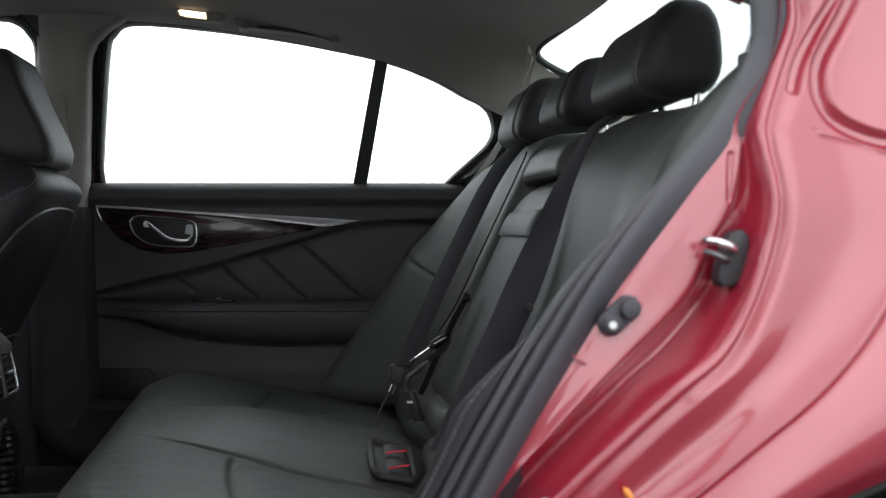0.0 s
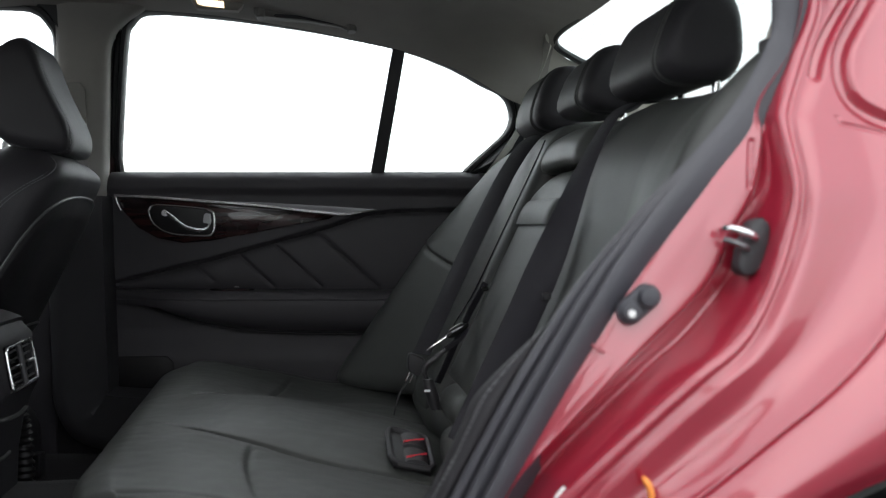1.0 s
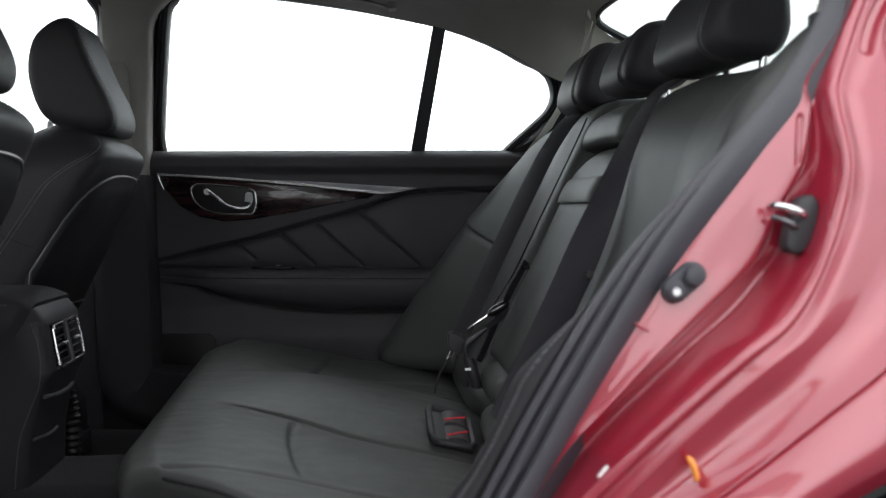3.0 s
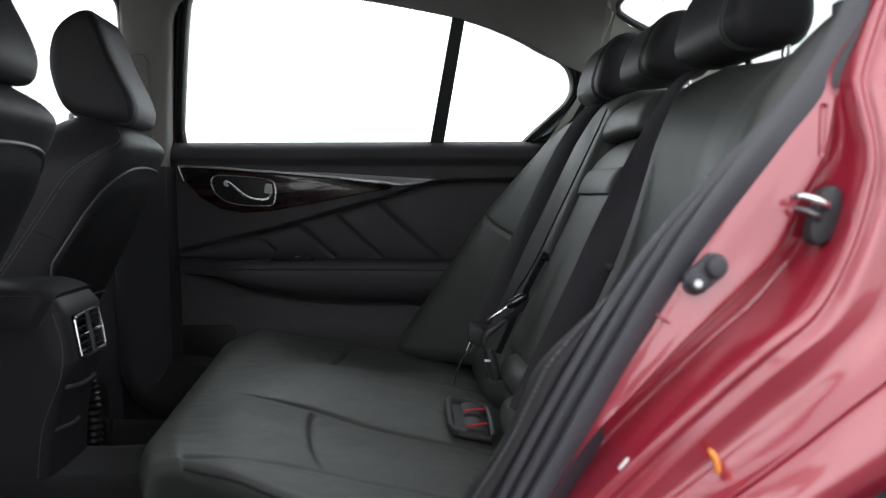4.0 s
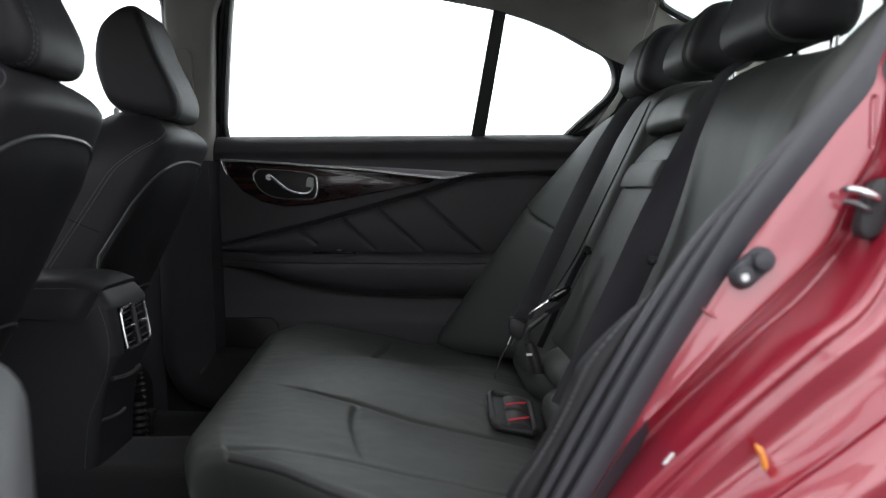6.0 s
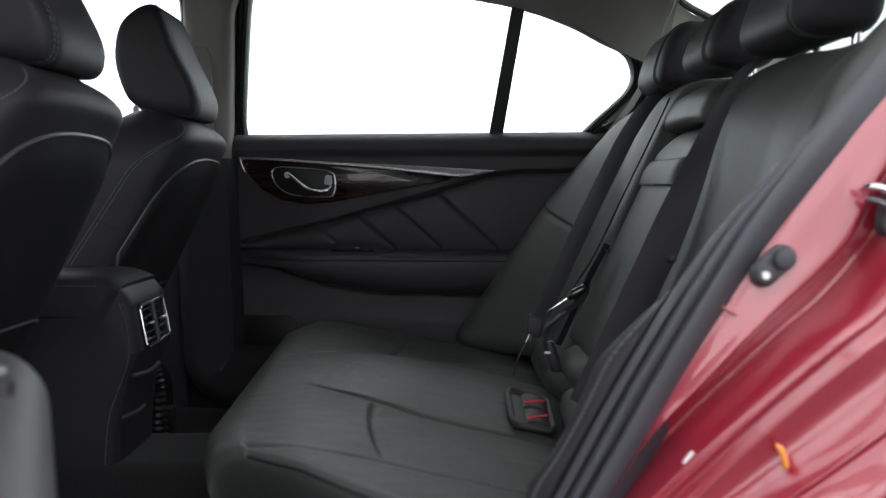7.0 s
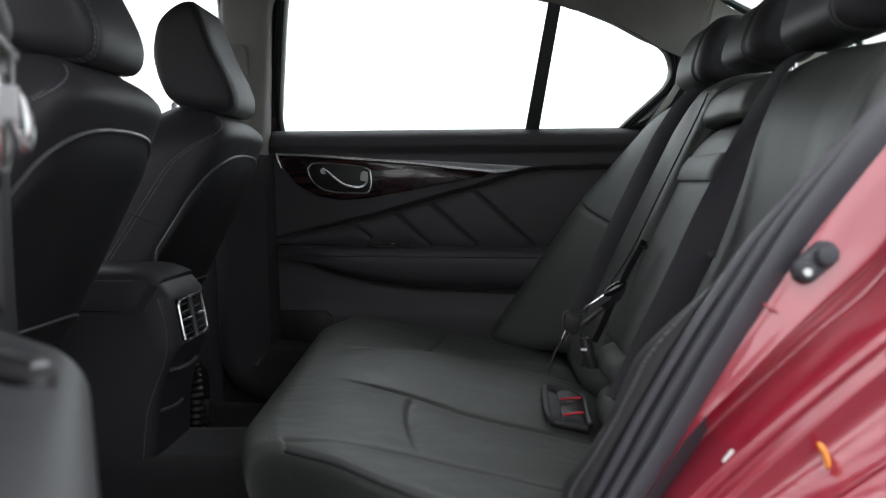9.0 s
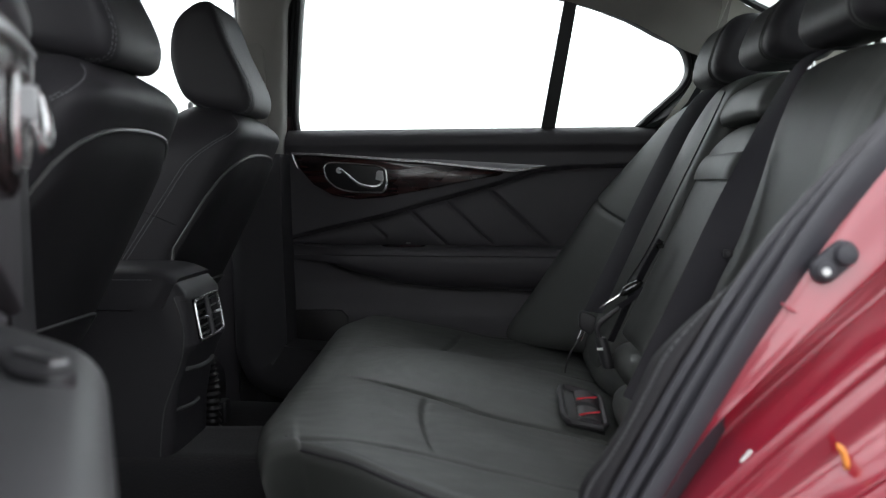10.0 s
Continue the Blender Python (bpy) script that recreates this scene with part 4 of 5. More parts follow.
# ---- centre console ----
def console():
    con = thing("centre_console", (-0.1, 0, 0.40), "black centre console with leather lid and rear air vents", "centre console")
    rings = []
    for y in sorted([-0.105 + 0.21 * i / 25 for i in range(26)] + [-0.066, -0.0655, 0.0695, 0.070]):
        e = abs(y) / 0.105
        r = 0.012 * (1 - math.sqrt(max(0, 1 - max(0, e - 0.8) ** 2 / 0.04)))
        hole = 0.016 if -0.066 < y < 0.070 else 0.0
        prof = [(-0.75, 0.40), (-0.75, 0.628), (-0.10, 0.628), (-0.066, 0.634), (-0.062, 0.676), (-0.058, 0.6835 - r), (-0.048 - r, 0.6815 - r), (-0.037 - r, 0.6765 - r), (-0.027 - r, 0.669 - r), (-0.019 - r, 0.660 - r), (-0.013 - r, 0.652), (-0.011 - r, 0.6445), (-0.013 - r - hole, 0.644), (-0.001 - r - hole, 0.5735), (-0.001 - r, 0.573), (-0.012 - r, 0.552), (-0.026 - r, 0.51), (-0.034 - r, 0.46), (-0.037 - r, 0.38), (-0.75, 0.38)]
        rings.append([Vector((a, y, b)) for a, b in prof])
    mesh_part("body", *loft(rings), SHADE_LEATHER, con, "black console body", angle=45)
    # side panel skin with a sewn edge
    for s in (-1, 1):
        mesh_part("seam", *tube(spline([(-0.029, s * 0.1052, 0.650), (-0.019, s * 0.1052, 0.618), (-0.0145, s * 0.1052, 0.590), (-0.017, s * 0.1052, 0.556), (-0.030, s * 0.1052, 0.520), (-0.045, s * 0.1052, 0.479), (-0.051, s * 0.1052, 0.440), (-0.054, s * 0.1052, 0.40)], 30), 0.0011, 5), PIPING, con)
    def lid(u, v):
        y = -0.109 + 0.218 * v
        e = abs(v - 0.5) * 2
        f = max(0.0, (u - 0.90) / 0.10)
        return (-0.60 + 0.573 * u, y, 0.694 - 0.010 * e ** 8 - 0.016 * f ** 2)
    top = mesh_part("lid", *pad(lid, 60, 40, lambda u, v: (-0.021 * smooth(0.8, 1.0, u), 0, -0.064 + 0.016 * max(0.0, (u - 0.90) / 0.10) ** 2 + 0.010 * (abs(v - 0.5) * 2) ** 8)), SHADE_LEATHER, con, "padded leather console lid", angle=60)
    mesh_part("stitching", *stitches([(-0.45 + 0.39 * i / 20, -0.1097, 0.677) for i in range(21)], 0.006, 0.0006), THREAD, top)
    # vents
    a, b, c, d = Vector((-0.0105, -0.062, 0.639)), Vector((-0.0095, 0.066, 0.643)), Vector((0.0025, 0.066, 0.580)), Vector((0.0015, -0.062, 0.576))
    at = lambda u, v, n=0.0: a.lerp(b, u).lerp(d.lerp(c, u), v) + Vector((0.97, 0, 0.22)) * n
    vent = mesh_part("vent", *pad(lambda u, v: at(u, v, -0.012), 2, 2, (-0.012, 0, 0)), GLOSS_BLACK, con, "twin air vent with bright surround")
    rim = [at(u, v, 0.001) for u, v in ((0.04, 0), (0.5, -0.015), (0.96, 0), (1, 0.06), (1.02, 0.5), (1, 0.94), (0.96, 1), (0.5, 1.015), (0.04, 1), (0, 0.94), (-0.01, 0.5), (0, 0.06), (0.04, 0))]
    mesh_part("surround", *tube(rim, 0.0026, 8), BRIGHT, vent, "bright metal vent surround")
    mesh_part("mullion", *tube([at(0.52, 0.02, 0), at(0.52, 0.98, 0)], 0.005, 8), PLASTIC, vent)
    for half, u0, u1 in ((0, 0.03, 0.48), (1, 0.56, 0.97)):
        for k in range(5):
            v = 0.12 + 0.19 * k
            mesh_part("vane", *join(tube([at(u0, v, -0.004), at(u1, v, -0.004)], 0.0017, 6), tube([at(u0, v + 0.03, -0.009), at(u1, v + 0.03, -0.009)], 0.0015, 5)), PLASTIC, vent)
        mesh_part("vent_tab", *tube([at((u0 + u1) / 2, 0.50, 0.001), at((u0 + u1) / 2 + 0.10, 0.50, 0.004)], 0.0026, 8), SATIN, vent)
    mesh_part("tray_lip", *tube(spline([(-0.016, -0.085, 0.535), (-0.008, -0.05, 0.533), (-0.007, 0.0, 0.532), (-0.012, 0.05, 0.533)], 16), 0.0035, 6), PIPING, con)
    mesh_part("tray_lip", *tube(spline([(-0.034, -0.088, 0.470), (-0.025, -0.05, 0.469), (-0.024, -0.02, 0.468), (-0.027, 0.015, 0.468)], 16), 0.003, 6), PIPING, con)


console()


def conduit():
    c = thing("wiring_conduit", (-0.036, 0.17, 0.32), "ribbed black wiring conduit standing on the carpet", "conduit")
    line = spline([(-0.051, 0.16, 0.33), (-0.046, 0.16, 0.40), (-0.051, 0.16, 0.48), (-0.066, 0.16, 0.53)], 80)
    mesh_part("ribbed_tube", *tube(line, [0.016 + 0.003 * math.sin(i * 1.6) for i in range(80)], 12), CUP_BLACK, c, angle=80)


conduit()


# ---- roof fittings ----
def roof_lamp():
    lamp = thing("courtesy_lamp", (0.24, 0.53, 1.29), "lit warm courtesy lamp set in the roof lining", "lamp")
    out = lambda a, b, d: Vector((a, 0.535 - d, 1.292 + b))
    mesh_part("housing", *prism([(0.188, 0.012), (0.20, 0.018), (0.275, 0.013), (0.298, 0.004), (0.285, -0.010), (0.20, -0.008)], out, -0.02, 0.006, 0.003), HEADLINER, lamp, "grey lamp housing")
    mesh_part("lens", *prism([(0.198, 0.0105), (0.205, 0.0125), (0.256, 0.0075), (0.257, -0.006), (0.215, -0.0025), (0.203, 0.001)], out, 0.002, 0.008, 0.001), LAMP_LENS, lamp, "glowing warm lens")


roof_lamp()


def grab_handle():
    g = thing("grab_handle", (0.42, 0.54, 1.27), "dark grey folding grab handle above the door", "grab handle")
    body = [(0.316, 1.288), (0.326, 1.298), (0.414, 1.298), (0.486, 1.289), (0.529, 1.275), (0.537, 1.258), (0.525, 1.249), (0.498, 1.257), (0.438, 1.266), (0.360, 1.273), (0.321, 1.277)]
    outline = [(p.x, p.z) for p in spline([(a, 0, b) for a, b in body + body[:1]], 60)[:-1]]
    face = lambda a, b, d: Vector((a, 0.560 - 0.35 * (b - 1.28) - d, b))
    mesh_part("grip", *prism(outline, face, -0.02, 0.016, 0.006), PILLAR_DARK, g, "curved grip", angle=60)
    # a dark plate on the grip's face stands in for the shaded finger gap
    slit = [(0.361, 1.280), (0.414, 1.278), (0.472, 1.271), (0.489, 1.264), (0.472, 1.264), (0.414, 1.271), (0.364, 1.274)]
    mesh_part("gap_shade", *prism([(p.x, p.z) for p in spline([(a, 0, b) for a, b in slit + slit[:1]], 40)[:-1]], face, 0.010, 0.0165), PLASTIC, g, "dark gap behind the grip")
    for x, z in ((0.331, 1.282), (0.525, 1.258)):
        mesh_part("mount", *box((x - 0.010, 0.536, z - 0.010), (x + 0.010, 0.585, z + 0.010), 0.005), PILLAR_DARK, g, "mounting foot")


grab_handle()


# ---- belts ----
def far_belt():
    belt = thing("seat_belt", (0.66, 0.2, 0.52), "buckled dark grey seat belt across the far rear place", "seat belt", "seat belts")
    line = spline([(0.925, 0.375, 1.018), (0.896, 0.362, 1.012), (0.866, 0.345, 0.992), (0.828, 0.322, 0.940), (0.799, 0.303, 0.892), (0.726, 0.245, 0.758), (0.644, 0.178, 0.597)], 40)
    mesh_part("webbing", *ribbon(line, 0.047, 0.0016, (0.62, -0.78, 0.0)), WEBBING, belt, "woven dark grey webbing", angle=60)
    bar = [(0.618, 0.590), (0.620, 0.598), (0.626, 0.600), (0.645, 0.592), (0.649, 0.587), (0.645, 0.566), (0.641, 0.559), (0.634, 0.559), (0.621, 0.568), (0.618, 0.574)]
    tongue = mesh_part("tongue", *prism(bar, lambda a, b, d: Vector((a, 0.175 - d, b)), -0.010, 0.012, 0.004), PLASTIC, belt, "black belt tongue")
    for a0, a1 in (((0.615, 0.551), (0.621, 0.566)), ((0.622, 0.547), (0.631, 0.568))):
        mesh_part("tongue_plate", *tube([(a0[0], 0.166, a0[1]), (a1[0], 0.166, a1[1])], 0.0016, 6), CHROME, tongue, "bright steel plate")
    mesh_part("cord", *tube(spline([(0.622, 0.17, 0.555), (0.606, 0.17, 0.530), (0.597, 0.17, 0.505), (0.594, 0.17, 0.488)], 16), 0.0018, 6), PLASTIC, belt, "thin black cord")


far_belt()


def belt_guide():
    g = thing("belt_guide", (0.91, -0.655, 1.0), "small black plastic belt guide on the backrest's shoulder", "belt guide")
    mesh_part("body", *box((0.916, -0.668, 0.992), (0.932, -0.650, 1.022), 0.004), PLASTIC, g)


belt_guide()


def near_belt():
    belt = thing("seat_belt", (0.66, -0.36, 0.56), "slack dark grey seat belt hanging before the leather backrest", "seat belt", "seat belts")
    line = spline([(0.930, -0.275, 1.004), (0.896, -0.277, 1.001), (0.864, -0.28, 0.976), (0.826, -0.28, 0.905), (0.792, -0.29, 0.826), (0.756, -0.30, 0.745), (0.711, -0.32, 0.656), (0.650, -0.36, 0.545)], 48)
    across = []
    for p in line:
        k = min(1.0, 0.12 + 0.88 * (1 - smooth(0.72, 0.99, p.z)))
        across.append((0.88 * k, -math.sqrt(1 - k * k), -0.47 * k))
    webbing = mesh_part("webbing", *ribbon(line, 0.047, 0.0016, across), WEBBING, belt, "woven dark grey webbing", angle=60)
    mesh_part("stop_button", *box((0.764, -0.313, 0.730), (0.776, -0.302, 0.740), 0.003), PLASTIC, webbing, "small black stop button")


near_belt()


def centre_belt():
    belt = thing("seat_belt", (0.68, 0.05, 0.52), "narrow centre seat belt with clip hanging at the backrest", "seat belt", "seat belts")
    line = spline([(0.875, 0.155, 0.985), (0.850, 0.153, 0.930), (0.800, 0.152, 0.825), (0.745, 0.135, 0.715), (0.705, 0.100, 0.660)], 30)
    mesh_part("webbing", *ribbon([p + Vector((-0.010, 0, 0)) for p in line], 0.016, 0.002, [(0.22, 1.0, -0.05)] * 30), WEBBING, belt, angle=60)
    clip = mesh_part("clip", *tube([(0.640, 0.03, 0.6215), (0.645, 0.03, 0.626), (0.660, 0.03, 0.636), (0.673, 0.03, 0.645), (0.682, 0.03, 0.650)], [0.0014, 0.0022, 0.0024, 0.0022, 0.0016], 8), CHROME, belt, "bright steel belt clip")
    head = spline([(0.672, 0.02, 0.646), (0.685, 0.02, 0.654), (0.697, 0.02, 0.661), (0.708, 0.02, 0.667)], 12)
    mesh_part("clip_head", *tube(head, [0.003, 0.0062, 0.0075, 0.008, 0.008, 0.008, 0.008, 0.0078, 0.0072, 0.0066, 0.005, 0.002], 10), GLOSS_BLACK, clip, "black clip head")
    lug = spline([(0.667, 0.02, 0.624), (0.682, 0.02, 0.633), (0.696, 0.02, 0.644), (0.705, 0.02, 0.660)], 14)
    mesh_part("strap_loop", *ribbon(lug, 0.010, 0.003, (0.5, 0.3, -0.8)), WEBBING, belt, "folded end of the strap", angle=60)
    hook = spline([(0.640, 0.01, 0.572), (0.634, 0.01, 0.587), (0.637, 0.01, 0.599), (0.647, 0.01, 0.608), (0.660, 0.01, 0.618), (0.670, 0.01, 0.625)], 24)
    mesh_part("hook", *tube(hook, [0.003 + 0.0022 * math.sin(math.pi * i / 23) for i in range(24)], 8), PLASTIC, belt, "black hook")
    mesh_part("lower_strap", *ribbon(spline([(0.738, 0.03, 0.735), (0.728, 0.03, 0.716), (0.711, 0.03, 0.684), (0.689, 0.03, 0.637), (0.671, 0.03, 0.595), (0.658, 0.03, 0.567)], 30), 0.018, 0.002, (0.60, 0.75, -0.30)), WEBBING, belt, angle=60)
    mesh_part("slider", *box((0.729, 0.012, 0.722), (0.741, 0.026, 0.729), 0.002), GLOSS_BLACK, belt, "small black strap slider")


centre_belt()


def centre_buckle():
    b = thing("belt_buckle", (0.645, 0.01, 0.52), "black belt buckle standing at the foot of the backrest", "belt buckle", "belt buckles")
    rings = []
    for i in range(12):
        t = i / 11
        k = 0.75 + 0.25 * math.sin(math.pi * (0.15 + 0.75 * t))
        c = Vector((0.653 - 0.014 * t, 0.01, 0.527 + 0.050 * t))
        rings.append([c + Vector((0.011 * k * math.cos(a), 0.017 * k * math.sin(a), 0)) for a in (2 * math.pi * j / 14 for j in range(14))])
    body = mesh_part("body", *loft(rings), PLASTIC, b, angle=50)
    mesh_part("mark", *box((0.632, -0.0085, 0.558), (0.642, -0.0065, 0.562), 0.0004), WHITE_LABEL, body, "small white mark")


centre_buckle()


def buckle_recess():
    r = thing("belt_buckle", (0.60, -0.17, 0.47), "pair of red-marked belt buckles in a black recess", "belt buckle", "belt buckles")
    # it lies on the slope from the raised middle down to the seat
    at = lambda u, v, h=0.0: Vector((0.566 + 0.060 * u, -0.214 + 0.130 * v - 0.030 * u * v, 0.484 + 0.025 * v - 0.011 * u)) + Vector((0.10, -0.25, 0.96)) * (h + 0.003)
    rim = [at(u, v, 0.004) for u, v in ((0.0, 0.15), (0.0, 0.85), (0.06, 0.96), (0.15, 1), (0.9, 1.0), (1, 0.9), (1, 0.1), (0.9, 0), (0.15, 0.0), (0.05, 0.05), (0.0, 0.15))]
    mesh_part("surround", *tube(rim, 0.0052, 8), PLASTIC, r, "raised black surround")
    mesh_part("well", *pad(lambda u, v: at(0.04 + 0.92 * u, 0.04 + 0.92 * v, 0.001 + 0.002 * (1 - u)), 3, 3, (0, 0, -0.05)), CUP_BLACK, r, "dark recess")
    for v0, v1 in ((0.10, 0.46), (0.56, 0.92)):
        k = mesh_part("buckle", *pad(lambda u, v: at(0.34 + 0.56 * u, v0 + (v1 - v0) * v, 0.004 + 0.006 * math.sin(math.pi * u) ** 0.5), 6, 4, (0, 0, -0.03)), PLASTIC, r, "black buckle head")
        mesh_part("release", *tube([at(0.36, v0 + 0.04, 0.0095), at(0.88, v0 + 0.26, 0.0095)], 0.0017, 6), RED_MARK, k, "red release button edge")


buckle_recess()


# ---- painted body at the open door: seal, shut face, quarter panel ----
# lines down the rear edge of the door opening, from its top to the sill: pairs of x and z
SEAL_EDGE = [(0.908, 1.084), (0.912, 1.046), (0.902, 0.998), (0.874, 0.946), (0.860, 0.925), (0.816, 0.870), (0.786, 0.828), (0.754, 0.783), (0.718, 0.724), (0.692, 0.681), (0.671, 0.643), (0.642, 0.590), (0.606, 0.526), (0.572, 0.467)]
FLANGE_EDGE = [(0.907, 1.082), (0.911, 1.045), (0.901, 0.996), (0.875, 0.943), (0.879, 0.915), (0.875, 0.868), (0.854, 0.826), (0.829, 0.775), (0.774, 0.722), (0.734, 0.684), (0.694, 0.644), (0.650, 0.598), (0.607, 0.528), (0.574, 0.470)]
OUTER_RIDGE = [(0.919, 1.091), (0.926, 1.042), (0.909, 0.993), (0.889, 0.944), (0.884, 0.922), (0.888, 0.867), (0.879, 0.825), (0.861, 0.775), (0.833, 0.732), (0.794, 0.701), (0.748, 0.657), (0.7, 0.609), (0.641, 0.545), (0.59, 0.48)]
GROOVE_LINE = [(0.935, 1.09), (0.942, 1.038), (0.926, 0.99), (0.905, 0.942), (0.9, 0.92), (0.902, 0.867), (0.895, 0.821), (0.874, 0.768), (0.846, 0.721), (0.808, 0.689), (0.762, 0.646), (0.717, 0.6), (0.659, 0.536), (0.602, 0.473)]
PANEL_EDGE = [(1.067, 1.081), (1.058, 1.027), (1.048, 0.98), (1.04, 0.926), (1.034, 0.897), (1.023, 0.862), (1.007, 0.822), (0.983, 0.782), (0.946, 0.733), (0.903, 0.69), (0.858, 0.652), (0.81, 0.612), (0.745, 0.562), (0.673, 0.507)]
ARCH_LIP = [(1.209, 1.078), (1.207, 1.026), (1.206, 0.98), (1.203, 0.926), (1.202, 0.898), (1.2, 0.843), (1.19, 0.802), (1.163, 0.747), (1.088, 0.677), (1.032, 0.645), (0.966, 0.62), (0.895, 0.588), (0.831, 0.546), (0.783, 0.507)]
# pressings beside the pillar
CHANNEL = [(0.989, 1.072), (0.983, 1.055), (0.976, 1.041), (0.967, 1.025), (0.957, 1.008), (0.95, 0.992), (0.947, 0.973), (0.949, 0.957), (0.956, 0.943), (0.968, 0.933), (0.983, 0.925), (1.0, 0.919), (1.039, 0.914)]
SLOT = [(0.977, 1.074), (0.968, 1.057), (0.955, 1.037), (0.946, 1.021), (0.937, 1.004), (0.929, 0.985), (0.924, 0.97)]
FLANGE_SLOT = [(0.868, 0.909), (0.866, 0.889), (0.865, 0.867)]
CREASE = [(0.937, 0.93), (0.941, 0.924), (0.956, 0.921), (0.977, 0.915), (0.996, 0.906)]


def body():
    car = thing("car", (0.8, -0.8, 0.0), "glossy red car with its rear side door open", "car")
    # each line lies at its own depth; towards the sill the outer ones come further out
    n_rows = 420
    def line(pairs, depth, slope, under=0.0):
        return spline([(x, depth(z) + slope * (max(z, 0.70) - 0.8) + under * max(0.0, 0.70 - z), z) for x, z in pairs], n_rows)
    ridge_depth = lambda z: -0.800 + 0.032 * smooth(0.86, 0.99, z)
    lines = [line(SEAL_EDGE, lambda z: -0.745, 0), line(FLANGE_EDGE, lambda z: -0.752, 0), line(OUTER_RIDGE, ridge_depth, 0.10, 0.20), line(GROOVE_LINE, lambda z: ridge_depth(z) - 0.006, 0.10, 0.20), line(PANEL_EDGE, lambda z: -0.836, 0.13, 0.14), line(ARCH_LIP, lambda z: -0.850, 0.06, 0.10)]
    # how far the face stands in (+) from the straight way between two lines
    flange = [(0.0, 0.004), (0.15, -0.001), (0.35, -0.003), (0.55, -0.004), (0.70, -0.005), (0.80, -0.0055), (0.88, -0.005), (0.94, -0.002), (0.98, 0.003)]
    recess = [(0.0, 0.008), (0.03, 0.014), (0.07, 0.018), (0.14, 0.022), (0.25, 0.029), (0.38, 0.037), (0.50, 0.045), (0.60, 0.051), (0.68, 0.053), (0.74, 0.050), (0.80, 0.041), (0.86, 0.028), (0.92, 0.013), (0.96, 0.005)]
    lip = [(0.0, 0.0012), (0.12, -0.0016), (0.25, -0.0030), (0.40, -0.0024), (0.52, 0.0), (0.64, 0.0018), (0.76, 0.0020), (0.88, 0.0004)]
    face = [(0.0, -0.0010), (0.04, -0.0022), (0.09, -0.0018), (0.16, 0.0008), (0.26, 0.0050), (0.40, 0.0105), (0.55, 0.0128), (0.70, 0.0115), (0.82, 0.0078), (0.91, 0.0040), (0.96, 0.0008), (0.985, 0.0006)]
    skin = [(0.0, 0.0030), (0.012, 0.0034), (0.030, -0.0010), (0.07, -0.0050), (0.15, -0.0110), (0.28, -0.0180), (0.45, -0.0220), (0.65, -0.0190), (0.82, -0.0110), (0.93, -0.0040), (1.0, 0.0)]
    channel, slot, crease, flange_slot = (spline([(a, 0, b) for a, b in way], 30) for way in (CHANNEL, SLOT, CREASE, FLANGE_SLOT))
    def dent(p):
        """Pressed channels beside the pillar, drawn into the panel."""
        d = 0.0
        for way, wide, deep in (channel, 0.0085, 0.011), (slot, 0.0062, 0.009), (crease, 0.0022, 0.0016), (flange_slot, 0.0030, 0.0022):
            near = min(seam_distance(p.x, p.z, (a.x, a.z), (b.x, b.z)) for a, b in zip(way, way[1:]))
            d = max(d, deep * (1 - smooth(wide * 0.30, wide * 1.20, near)))
        return p + Vector((0, d, 0))
    across = []
    for stations in zip(*lines):
        row, tuck = [], Vector((0.007, 0.004, 0)) * smooth(0.95, 1.0, stations[0].z)
        stations = (stations[0] + tuck, stations[1] + tuck, *stations[2:])
        for (p, q), part_of, full in zip(zip(stations, stations[1:]), (flange, recess, lip, face, skin), (0.05, 0.035, 0.015, 0.07, 0.05)):
            reach = min(1.0, (Vector((q.x, 0, q.z)) - Vector((p.x, 0, p.z))).length / full)
            row += [p.lerp(q, k) + Vector((0, h * reach, 0)) for k, h in part_of]
        across.append(row)
    for _ in range(24):
        across = [across[0]] + [[(a + 2 * b + c) / 4 for a, b, c in zip(*three)] for three in zip(across, across[1:], across[2:])] + [across[-1]]
    across = [spline(row, 320) for row in across]
    across = [[dent(p) if 0.855 < p.x < 1.06 and p.z > 0.855 else p for p in row] for row in across]
    verts, faces = loft(across, caps=False, closed=False)
    thick = len(verts)
    verts = verts + [v + Vector((0.0, 0.012, 0)) for v in verts]
    faces = faces + [tuple(i + thick for i in reversed(f)) for f in faces]
    mesh_part("shut_face", verts, faces, RED_PAINT, car, "glossy red pressed door shut face", angle=75)
    arch = [p for p in lines[-1] if p.z < 0.93]
    mesh_part("arch_liner", *loft([[p + Vector((0.004, 0.004, 0)), p + Vector((0.004, 0.20, 0)), p + Vector((0.010, 0.20, -0.004)), p + Vector((0.012, 0.004, -0.004))] for p in arch]), TYRE, car, "black wheel arch liner", angle=60)
    # rear pillar skin from the shut face up to the roof, and the roof rail over the opening
    # both out of view, added to keep sky light off the near backrest
    foot = across[0]
    def pillar_skin(u, v):
        p = foot[int(v * (len(foot) - 1))]
        top = Vector((p.x - 0.10 - 0.05 * v, -0.600 - 0.02 * v, 1.215 - 0.10 * v))
        q = p.lerp(top, u)
        return (q.x, q.y - 0.03 * math.sin(math.pi * u), q.z)
    mesh_part("unseen_pillar_skin", *pad(pillar_skin, 16, 40, (0.0, 0.012, 0.0)), RED_PAINT, car, "glossy red rear pillar beside the rear window", angle=60)
    rail = [[Vector((p.x, y, p.z + h)) for y, h in ((-0.600, 0.000), (-0.640, -0.020), (-0.665, -0.015), (-0.670, 0.020), (-0.640, 0.060), (-0.600, 0.070))] for p in ROOF_EDGE if -0.1 < p.x < 0.93]
